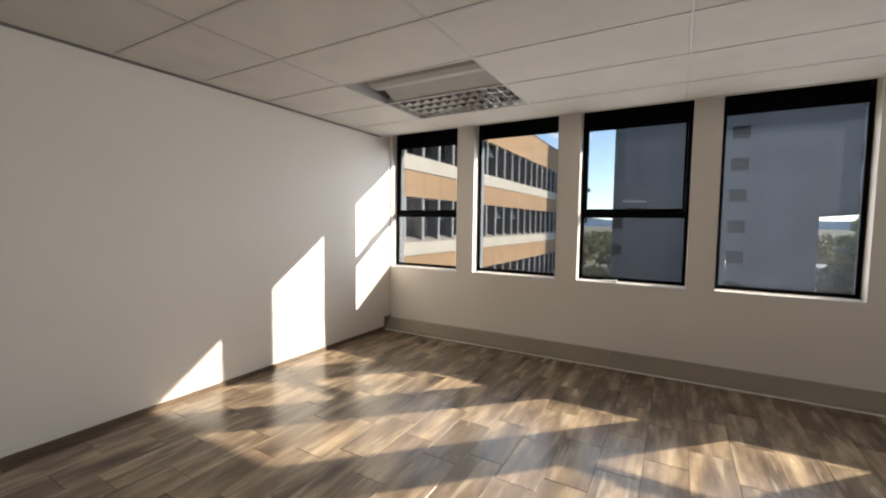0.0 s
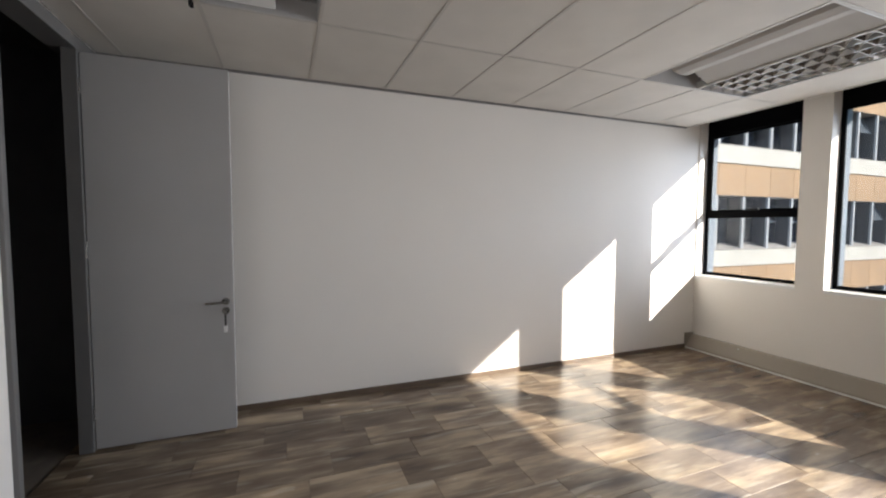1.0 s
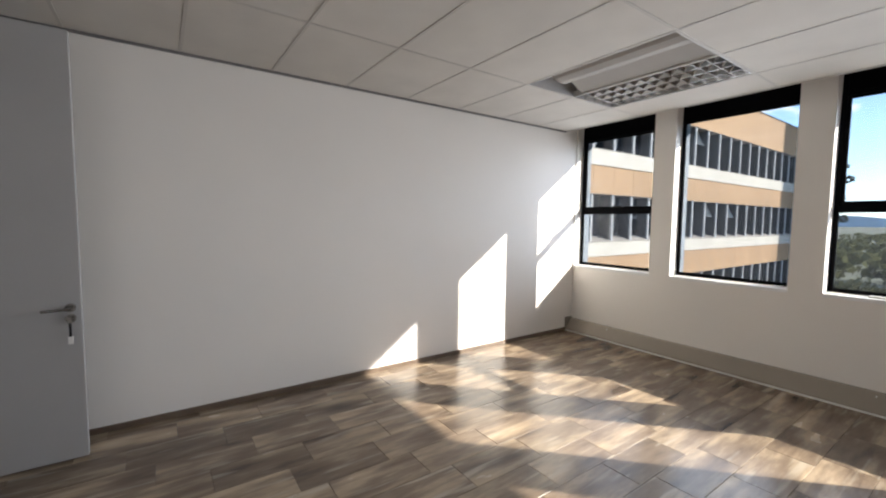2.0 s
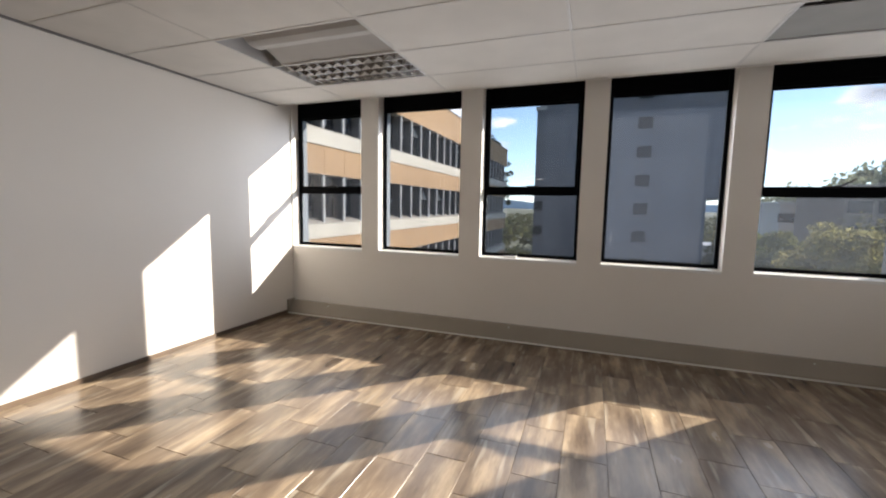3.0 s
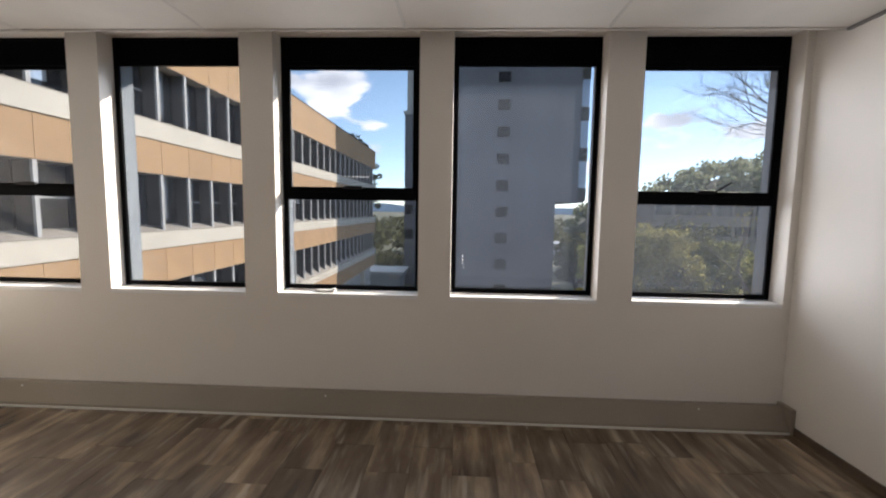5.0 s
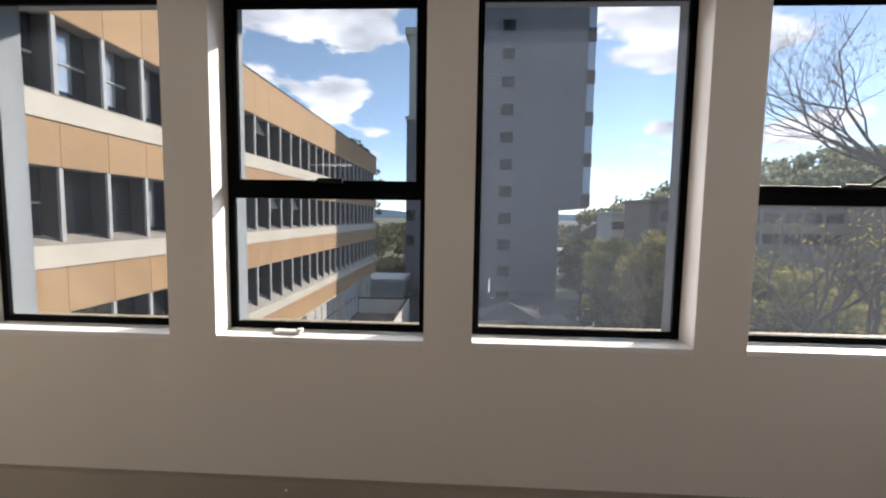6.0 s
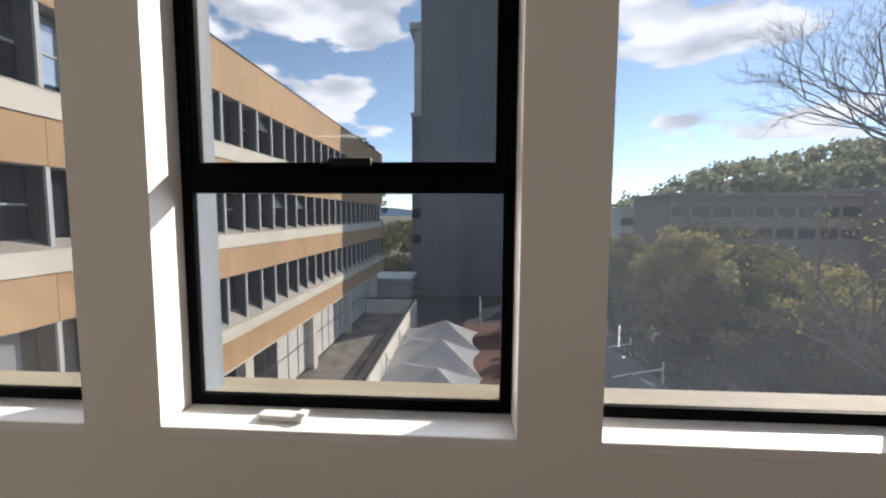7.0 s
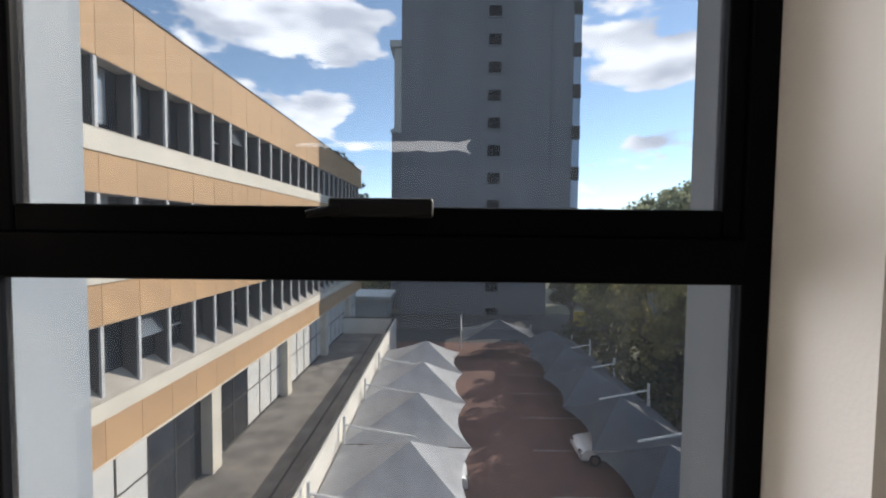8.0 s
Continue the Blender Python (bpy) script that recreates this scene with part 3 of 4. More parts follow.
# ---------- ceiling lights ----------
def ceiling_light(x0, x1, y0, y1, louvred):
    """A recess two boards deep: an open reflector tray behind, a louvred tray next to the windows."""
    c = thing("ceiling_light", "recessed ceiling light with " + ("an aluminium louvre and an uncovered tray" if louvred else "a plain grey tray, unlit"), "light", ((x0 + x1) / 2, (y0 + y1) / 2, ZC), group="recessed ceiling lights")
    w, ym, h = (x1 - x0) / 2 - 0.012, 0.0, (y1 - y0) / 2 - 0.012
    part("housing", boxes((-w, w, -h, h, 0.16, 0.165), (-w, -w + 0.004, -h, h, 0, 0.16), (w - 0.004, w, -h, h, 0, 0.16), (-w, w, -h, -h + 0.004, 0, 0.16), (-w, w, h - 0.004, h, 0, 0.16)), M_TRAY, c)
    bm = bmesh.new()
    # rounded white reflector box lying along the open half
    prof = [(-h + 0.10, 0.13), (-h + 0.12, 0.075), (-h + 0.17, 0.04), (-h + 0.24, 0.026), (-h + 0.31, 0.03), (-h + 0.345, 0.05)]
    vs = [[bm.verts.new((x, y, z)) for y, z in prof] for x in (-w + 0.13, w - 0.006)]
    for i in range(len(prof) - 1):
        bm.faces.new((vs[0][i], vs[0][i + 1], vs[1][i + 1], vs[1][i]))
    bm.faces.new(vs[0])
    part("reflector_box", bm, M_COVER, c, "rounded grey enamelled reflector box")
    bm = bmesh.new()
    vs = [bm.verts.new(p) for p in ((-w + 0.16, -h + 0.345, 0.05), (w - 0.006, -h + 0.345, 0.05), (w - 0.006, -0.012, 0.008), (-w + 0.10, -0.012, 0.008))]
    bm.faces.new(vs)
    part("sloping_panel", bm, M_COVER, c, "grey enamelled panel")
    if louvred:
        part("gear_tray", boxes((-w + 0.005, w - 0.005, 0.008, h - 0.005, 0.075, 0.159)), M_GEAR, c, "dark brown-grey gear tray above the louvre")
        part("divider", boxes((-w, w, -0.012, 0.006, 0.0, 0.05)), M_TRAY, c)
        part("louvre_frame", boxes((-w, w, 0.006, 0.018, 0.004, 0.06), (-w, w, h - 0.016, h - 0.004, 0.004, 0.06)), M_MIRROR, c)
        n = 3
        for j in range(1, n + 1):
            y = 0.012 + (h - 0.02) * j / (n + 1) 
            bm = bmesh.new()
            v = [bm.verts.new(p) for p in ((-w, y - 0.0015, 0.004), (w, y - 0.0015, 0.004), (w, y - 0.020, 0.06), (-w, y - 0.020, 0.06), (-w, y + 0.0015, 0.004), (w, y + 0.0015, 0.004), (w, y + 0.020, 0.06), (-w, y + 0.020, 0.06))]
            for q in ((0, 1, 2, 3), (4, 5, 6, 7), (0, 1, 5, 4)):
                bm.faces.new([v[i] for i in q])
            part("reflector", bm, M_MIRROR, c, "bright aluminium reflector blade")
        blade = None
        for i in range(1, 12):
            x = -w + 2 * w * i / 12
            if blade is None:
                bm = bmesh.new()
                v = [bm.verts.new(p) for p in ((-0.0015, 0.018, 0.006), (-0.0015, h - 0.016, 0.006), (-0.018, h - 0.016, 0.055), (-0.018, 0.018, 0.055), (0.0015, 0.018, 0.006), (0.0015, h - 0.016, 0.006), (0.018, h - 0.016, 0.055), (0.018, 0.018, 0.055))]
                for q in ((0, 1, 2, 3), (4, 5, 6, 7), (0, 1, 5, 4)):
                    bm.faces.new([v[i2] for i2 in q])
                blade = part("cross_blade", bm, M_LOUVRE, c)
                blade.location.x = x
            else:
                o = new("cross_blade", blade.data)
                o.parent = c
                o.location.x = x
        for y in (0.16, 0.31, 0.46):
            bm = bmesh.new()
            tube(bm, (-w + 0.03, y, 0.066), (w - 0.03, y, 0.066), 0.009, n=12)
            part("lamp_tube", bm, M_PLASTIC, c, "unlit fluorescent tube")
    else:
        part("diffuser", boxes((-w + 0.004, w - 0.16, 0.09, h - 0.006, 0.006, 0.012)), M_PLATE, c, "flat grey cover plate")
        part("end_plate", boxes((w - 0.158, w - 0.004, 0.02, h - 0.006, 0.004, 0.012)), M_WHITE_METAL, c)
    return c


def small_light(x0, x1, y0, y1):
    c = thing("ceiling_light", "recessed ceiling light, unlit, with a white tray", "light", ((x0 + x1) / 2, (y0 + y1) / 2, ZC), group="recessed ceiling lights")
    w, h = (x1 - x0) / 2 - 0.012, (y1 - y0) / 2 - 0.012
    part("housing", boxes((-w, w, -h, h, 0.10, 0.105), (-w, -w + 0.004, -h, h, 0, 0.10), (w - 0.004, w, -h, h, 0, 0.10), (-w, w, -h, -h + 0.004, 0, 0.10), (-w, w, h - 0.004, h, 0, 0.10)), M_TRAY, c)
    part("cover", boxes((-w + 0.05, w - 0.05, -h + 0.01, h - 0.22, 0.004, 0.02), bevel=0.004), M_WHITE_METAL, c, "white cover plate")


ceiling_light(CX[1], CX[2], CY[3], CY[1], True)
ceiling_light(CX[4], CX[5] if len(CX) > 5 else XR, CY[3], CY[1], False)
small_light(CX[1], CX[2], CY[8], CY[7])
hook = thing("cable_clip", "short black cable end hanging from the ceiling tile", "cable", (-1.49, 1.23, ZC))
bm = bmesh.new()
pts = [(0, 0, 0.01), (0, 0, -0.03), (0.02, 0.015, -0.045), (0.045, 0.02, -0.035), (0.05, 0.01, -0.015)]
for a, b in zip(pts, pts[1:]):
    tube(bm, a, b, 0.006)
part("cable", bm, M_BLACK, hook)

# daylight of the sky in each opening
for a, b in OPEN:
    la = new("sky_light", bpy.data.lights.new("sky_light", "AREA"))
    la.data.shape, la.data.size, la.data.size_y = "RECTANGLE", b - a - 0.08, 1.45
    la.data.spread = radians(112)
    la.data.energy, la.data.color = SKY_W, (0.97, 0.97, 0.97)
    la.matrix_world = look(((a + b) / 2, Y_FRAME + 0.030, 1.66), ((a + b) / 2, 0, 1.66))


# ---------- floor planks ----------
def planks():
    fl = bpy.data.objects["floor"]
    pw, pl, g = 0.2485, 0.525, 0.0015
    bm = bmesh.new()
    box(bm, g / 2, pw - g / 2, g / 2, pl - g / 2, -0.010, 0.0)
    top = [e for e in bm.edges if all(v.co.z > -0.001 for v in e.verts)]
    bmesh.ops.bevel(bm, geom=top, offset=0.0015, segments=1, affect="EDGES")
    me = mesh_from("plank", bm)
    me.materials.append(M_FLOOR)
    rest = bmesh.new()
    cols = int((XR - XL) / pw) + 2
    rnd = random.Random(4)
    for i in range(-1, cols):
        x = 2.104 + pw * (i - round((2.104 - XL) / pw))
        off = 4.28 + (0.5 * pl if i % 2 else 0.0) + rnd.choice((0, 0.0, 0.12, -0.12))
        j0 = int((YS - 0.2 - off) / pl) - 1
        for j in range(j0, j0 + 16):
            y = off + pl * j
            a, b, c, d = max(x, XL), min(x + pw, XR), max(y, YS - 0.13), min(y + pl, 6.17)
            if b - a < 0.02 or d - c < 0.02:
                continue
            if b - a > pw - 1e-4 and d - c > pl - 1e-4 and y > 1.0:
                o = new("plank", me)
                o.parent = fl
                o.location = (x, y, rnd.uniform(-0.0006, 0.0006))
            else:
                box(rest, a + g / 2, b - g / 2, c + g / 2, d - g / 2, -0.010, -0.0002)
    tagged(part("plank_cuts", rest, M_FLOOR, fl), kind="stuff")


planks()


# ---------- outside: materials ----------
GZ = -10.3
M_ORANGE = material("ochre_facade_panel", (0.50, 0.315, 0.165), 0.75, var=0.14, scale=0.9, bump=0.2, bump_scale=30, per_object=0.06)
M_CREAM = material("cream_facade_band", (0.66, 0.61, 0.52), 0.7, var=0.10, scale=0.7, bump=0.2, bump_scale=30)
M_LEDGE = material("grey_concrete_ledge", (0.42, 0.38, 0.33), 0.85, var=0.2, scale=1.2, bump=0.3, bump_scale=30)
M_FIN = material("pale_grey_fin", (0.52, 0.52, 0.52), 0.7, var=0.12, scale=1.0, bump=0.1, bump_scale=30)
M_FIN_SHADE = material("dark_fin_side_shade", (0.075, 0.072, 0.07), 0.5, var=0.15, scale=1.0, bump=0)
M_WINDARK = material("dark_facade_glass", (0.030, 0.035, 0.044), 0.08, var=0.4, scale=0.35, bump=0, per_object=0.4)
# shop glass coloured pale for the sunlight on it
M_SHOP = material("sunlit_shop_pane", (0.70, 0.69, 0.66), 0.4, var=0.1, scale=0.8, bump=0)
M_BALCONY = material("blue_balcony_glazing", (0.30, 0.38, 0.50), 0.12, var=0.1, scale=0.4, bump=0)
M_SKY_SHEEN = material("pale_sky_reflection", (0.62, 0.66, 0.70), 0.10, metal=0.55, var=0.2, scale=1.0, bump=0)
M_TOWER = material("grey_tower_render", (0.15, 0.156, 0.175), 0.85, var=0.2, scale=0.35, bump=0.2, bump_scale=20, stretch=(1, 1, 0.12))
M_STAIRGLASS = material("dull_stair_glass", (0.012, 0.014, 0.019), 0.6, var=0.3, scale=0.4, bump=0, spec=0.0)
M_SASHGLASS = material("grey_sash_glass", (0.13, 0.145, 0.16), 0.12, var=0.2, scale=0.6, bump=0)
M_TOWER_PALE = material("pale_and_sunlit_render", (0.50, 0.49, 0.47), 0.85, var=0.12, scale=0.2, bump=0.2, bump_scale=20)
M_GROUND = material("ground_soil_and_scrub", (0.17, 0.17, 0.11), 0.95, var=0.35, scale=0.05, bump=0.2, bump_scale=3)
M_ASPHALT_SHADE = material("shade_dark_asphalt", (0.05, 0.05, 0.052), 0.9, var=0.25, scale=0.4, bump=0.3, bump_scale=20)
M_TERRACE = material("weathered_grey_roof_screed", (0.255, 0.232, 0.205), 0.9, var=0.42, scale=0.9, bump=0.3, bump_scale=20)
M_GUTTER = material("dark_bitumen_gutter", (0.05, 0.048, 0.045), 0.85, var=0.3, scale=1.5, bump=0.2)
M_PARAPET = material("cream_parapet_plaster", (0.80, 0.76, 0.68), 0.85, var=0.15, scale=0.8, bump=0.3, bump_scale=20)
# one cloth in two colours: lit along the wall, shaded elsewhere
M_SHADE = material("grey_shade_cloth", (0.68, 0.69, 0.70), 0.8, var=0.14, scale=0.9, bump=0.15, bump_scale=60, per_object=0.06)
M_SHADED_CLOTH = material("shaded_blue_grey_cloth", (0.185, 0.205, 0.24), 0.8, var=0.18, scale=0.9, bump=0.15, bump_scale=60, per_object=0.06)
M_POLE = material("white_painted_steel", (0.70, 0.70, 0.68), 0.45, var=0.08, scale=3, bump=0)
M_CARPAINT = material("white_car_paint", (0.75, 0.75, 0.75), 0.2, var=0.03, bump=0)
M_LINE = material("worn_white_road_paint", (0.34, 0.31, 0.28), 0.8, var=0.4, scale=3, bump=0.1)
M_BARK = material("grey_brown_bark", (0.14, 0.115, 0.095), 0.95, var=0.3, scale=4, bump=0.4, bump_scale=25)
M_LEAF = translucent_material("green_leaves", (0.21, 0.21, 0.08), 0.0)
M_LEAF_DARK = translucent_material("dark_green_leaves", (0.105, 0.105, 0.05), 0.0)
# leaves paled to carry the haze over the hill
M_LEAF_HILL = translucent_material("hazed_hill_leaves", (0.28, 0.29, 0.175), 0.0)
M_LEAF_OLIVE = translucent_material("olive_leaves", (0.35, 0.315, 0.135), 0.0)
M_LEAF_PALE = translucent_material("pale_green_leaves", (0.40, 0.42, 0.17), 0.0)
M_LEAF_YELLOW = translucent_material("yellow_leaves", (0.40, 0.34, 0.09), 0.0)
# brown cladding lightened for the haze in front of it
M_BROWN = material("hazed_brown_cladding", (0.27, 0.225, 0.185), 0.85, var=0.15, scale=0.3, bump=0.2, bump_scale=10)
M_ROOFING = material("pale_metal_roofing", (0.42, 0.42, 0.41), 0.5, var=0.12, scale=0.4, bump=0.1)
# distance haze is put into the pale blue of the hills
M_RIDGE = material("haze_blue_hills", (0.45, 0.56, 0.70), 1.0, var=0.15, scale=0.004, bump=0)
M_HILL = material("wooded_hill_soil", (0.09, 0.09, 0.045), 1.0, var=0.3, scale=0.1, bump=0.3, bump_scale=2)


def paving_material():
    """Red-brown brick pavers, with dirt in patches."""
    m = material("red_brown_brick_paving", (0.215, 0.108, 0.082), 0.85, var=0.3, scale=0.35, bump=0.2, bump_scale=30)
    nt = m.node_tree
    b = nt.nodes["Principled BSDF"]
    src = b.inputs["Base Color"].links[0].from_socket
    tc = nt.nodes.new("ShaderNodeTexCoord")
    br = nt.nodes.new("ShaderNodeTexBrick")
    br.inputs["Scale"].default_value = 1.0
    br.inputs["Brick Width"].default_value, br.inputs["Row Height"].default_value, br.inputs["Mortar Size"].default_value = 0.22, 0.11, 0.008
    br.inputs["Color1"].default_value, br.inputs["Color2"].default_value, br.inputs["Mortar"].default_value = (1, 1, 1, 1), (0.72, 0.68, 0.66, 1), (0.5, 0.45, 0.42, 1)
    mul = nt.nodes.new("ShaderNodeMixRGB")
    mul.blend_type = "MULTIPLY"
    mul.inputs["Fac"].default_value = 1.0
    nt.links.new(tc.outputs["Object"], br.inputs["Vector"])
    nt.links.new(src, mul.inputs["Color1"])
    nt.links.new(br.outputs["Color"], mul.inputs["Color2"])
    nt.links.new(mul.outputs["Color"], b.inputs["Base Color"])
    return m


M_PAVING = paving_material()


def ground_sheet():
    bm = bmesh.new()
    bmesh.ops.create_grid(bm, x_segments=2, y_segments=2, size=4000)
    bmesh.ops.translate(bm, verts=bm.verts[:], vec=(0, 1500, GZ))
    structure("ground", bm, M_GROUND, "bare ground and scrub reaching to the horizon", "ground")


ground_sheet()
pav = structure("pavement", boxes((-4.1, 13.0, 6.6, 49.0, GZ - 0.1, GZ + 0.03)), M_PAVING, "red-brown brick paved parking court", "pavement")
# sheet added over the ground, its tower shade put into the dark colour
structure("road", boxes((-26, 24, 49.0, 64.5, GZ - 0.1, GZ + 0.02)), M_ASPHALT_SHADE, "asphalt at the foot of the tower, darkened for its shade", "road")
bm = bmesh.new()
for i in range(9):
    y = 12 + 3.9 * i
    box(bm, 5.6, 9.6, y - 0.04, y + 0.04, GZ + 0.03, GZ + 0.036)
    box(bm, -2.2, 1.6, y - 0.05, y + 0.05, GZ + 0.03, GZ + 0.036)
part("bay_lines", bm, M_LINE, pav, "worn white parking bay lines")


# ---------- outside: the office building across the court ----------
FX, BAY, Y0B, NB = -8.8, 1.395, 4.505, 34


def shared(name, me, parent, loc):
    o = new(name, me)
    o.parent = parent
    o.location = loc
    return o


def make_mesh(name, bm, mat):
    me = mesh_from(name, bm)
    me.materials.append(mat)
    return me


def office_building():
    b = thing("office_building", "long office building with ochre panels, cream bands and ribbon windows", "building", (FX, Y0B, 0))
    L = NB * BAY
    part("wall", boxes((-16, -0.62, 0, L, GZ, 7.9), (-15.9, -1.5, L, L + 0.3, GZ, 7.6)), M_LEDGE, b)
    part("roof", boxes((-16.2, 0.03, -0.2, L + 0.3, 8.22, 8.275)), M_GUTTER, b, "thin dark roof edge")
    rows = ((4.33, 6.27, 0.0), (0.72, 2.58, 0.05), (-2.85, -1.10, 0.35))
    bands = ((6.27, 8.22), (2.58, 3.70), (-1.10, 0.08), (-4.98, -3.74))
    for k, (z0, z1) in enumerate(bands):
        bm = bmesh.new()
        box(bm, -0.5, 0.0, 0.007, BAY - 0.007, z0, z1)
        me = make_mesh("panel", bm, M_ORANGE)
        for i in range(NB):
            shared("panel", me, b, (0, i * BAY, 0))
        part("band_backing", boxes((-0.6, -0.02, 0, L, z0 + 0.01, z1 - 0.01)), M_LEDGE, b)
    for z0, z1, drop in rows:
        part("band", boxes((-0.62, 0.05, 0, L, z0 - max(0.89 * (drop > 0.1), 0.64), z0 - drop - 0.02)), M_CREAM, b, "cream painted band")
        bm = bmesh.new()
        v = [bm.verts.new(p) for p in ((-0.6, 0, z0 + 0.16), (0.06, 0, z0 - drop), (0.06, 0, z0 - drop - 0.03), (-0.6, 0, z0 - drop - 0.03))]
        w = [bm.verts.new((p.co.x, L, p.co.z)) for p in v]
        for i in range(4):
            j = (i + 1) % 4
            bm.faces.new((v[i], v[j], w[j], w[i]))
        bm.faces.new(v[::-1])
        bm.faces.new(w)
        part("ledge", bm, M_LEDGE, b, "sloping grey concrete window ledge")
        part("soffit", boxes((-0.6, -0.02, 0, L, z1 - 0.02, z1 + 0.009)), M_LEDGE, b)
        bm = bmesh.new()
        box(bm, -0.09, -0.02, -0.055, 0.055, z0 - drop * 0.85, z1)
        fin = make_mesh("fin", bm, M_FIN)
        # fin sides coloured dark for the shade on them
        web = make_mesh("mullion", boxes((-0.56, -0.09, -0.045, 0.045, z0 - drop * 0.8, z1)), M_FIN_SHADE)
        bm = boxes((-0.60, -0.56, 0.06, BAY - 0.06, z0 + 0.14, z1))
        pane = make_mesh("pane", bm, M_WINDARK)
        bm = boxes((-0.56, -0.53, 0.06, 0.10, z0 + 0.14, z1), (-0.56, -0.53, BAY - 0.10, BAY - 0.06, z0 + 0.14, z1), (-0.56, -0.53, 0.10, BAY - 0.10, z1 - 0.04, z1))
        fr = make_mesh("window_frame", bm, M_BLACK)
        zt = z0 + 0.14 + (z1 - z0 - 0.14) * 0.46
        bar = make_mesh("transom", boxes((-0.56, -0.50, 0.10, BAY - 0.10, zt, zt + 0.05)), M_FIN)
        # pale sheet over the glass, standing in for the sky's reflection
        sky_pane = make_mesh("sky_sheen_pane", boxes((-0.556, -0.545, 0.12, BAY - 0.45, z0 + 0.3, z1 - 0.02)), M_SKY_SHEEN)
        sash = make_mesh("open_sash", boxes((0, 0.03, 0.10, BAY - 0.10, -0.82, 0.0)), M_SASHGLASS)
        rnd = random.Random(int(z0 * 100))
        for i in range(NB):
            shared("fin", fin, b, (0, i * BAY, 0))
            shared("mullion", web, b, (0, i * BAY, 0))
            shared("pane", pane, b, (0, i * BAY, 0))
            shared("window_frame", fr, b, (0, i * BAY, 0))
            if rnd.random() < 0.5:
                shared("transom", bar, b, (0, i * BAY, 0))
            q = rnd.random()
            if (z0 > 4 and i < 12 and i != 10) or (q < (0.42 if z0 > 4 else 0.16) and i < 18):
                shared("sky_sheen_pane", sky_pane, b, (0, i * BAY, 0))
            elif q > 0.94 and i < 24:
                o = shared("open_sash", sash, b, (-0.52, i * BAY, z1 - 0.05))
                o.rotation_euler = (0, radians(-24), 0)
    # recessed shopfront on the terrace
    part("back_wall", boxes((-1.9, -1.8, 0, L, -8.65, -4.98)), M_FIN, b)
    part("underside", boxes((-1.9, 0.04, 0, L, -5.04, -4.98)), M_CREAM, b)
    col = make_mesh("column", boxes((-0.62, -0.12, -0.34, 0.34, -8.65, -5.04)), M_CREAM)
    for i in range(6):
        shared("column", col, b, (0, 2.1 + i * 8.1, 0))
    pane = make_mesh("shop_pane", boxes((-0.63, -0.60, 0.04, BAY - 0.04, -8.5, -5.05)), M_SHOP)
    dark = make_mesh("shop_pane", boxes((-0.63, -0.60, 0.04, BAY - 0.04, -8.5, -5.05)), M_WINDARK)
    bars = make_mesh("shop_bar", boxes((-0.68, -0.58, -0.035, 0.035, -8.65, -5.04), (-0.67, -0.59, 0.035, BAY - 0.035, -6.75, -6.68), (-0.67, -0.59, 0.035, BAY - 0.035, -8.65, -8.5)), M_GUTTER)
    for i in range(NB - 1):
        shared("shop_pane", dark if i in (4, 5, 10, 11, 12, 13, 14) else pane, b, (0, 1.0 + i * BAY, 0))
        shared("shop_bar", bars, b, (0, 1.0 + i * BAY, 0))


office_building()
tr2 = structure("terrace", boxes((FX - 1.9, -4.35, 4.4, 46, -8.95, -8.65)), M_TERRACE, "weathered grey roof terrace in front of the shopfront", "terrace")
part("gutter", boxes((-5.98, -5.88, 4.4, 46, -8.65, -8.63)), M_GUTTER, tr2, "dark gutter line")
structure("parapet_wall", boxes((-4.35, -4.1, 4.4, 46.25, GZ, -7.12), (FX - 1.9, -4.35, 46, 46.25, GZ, -7.12)), M_PARAPET, "cream plastered wall along the parking court", "wall")
structure("wall_coping", boxes((-4.40, -4.20, 4.4, 46.3, -7.12, -7.05), (FX - 1.9, -4.40, 45.95, 46.3, -7.12, -7.05)), M_GUTTER, "dark wall coping", "wall")


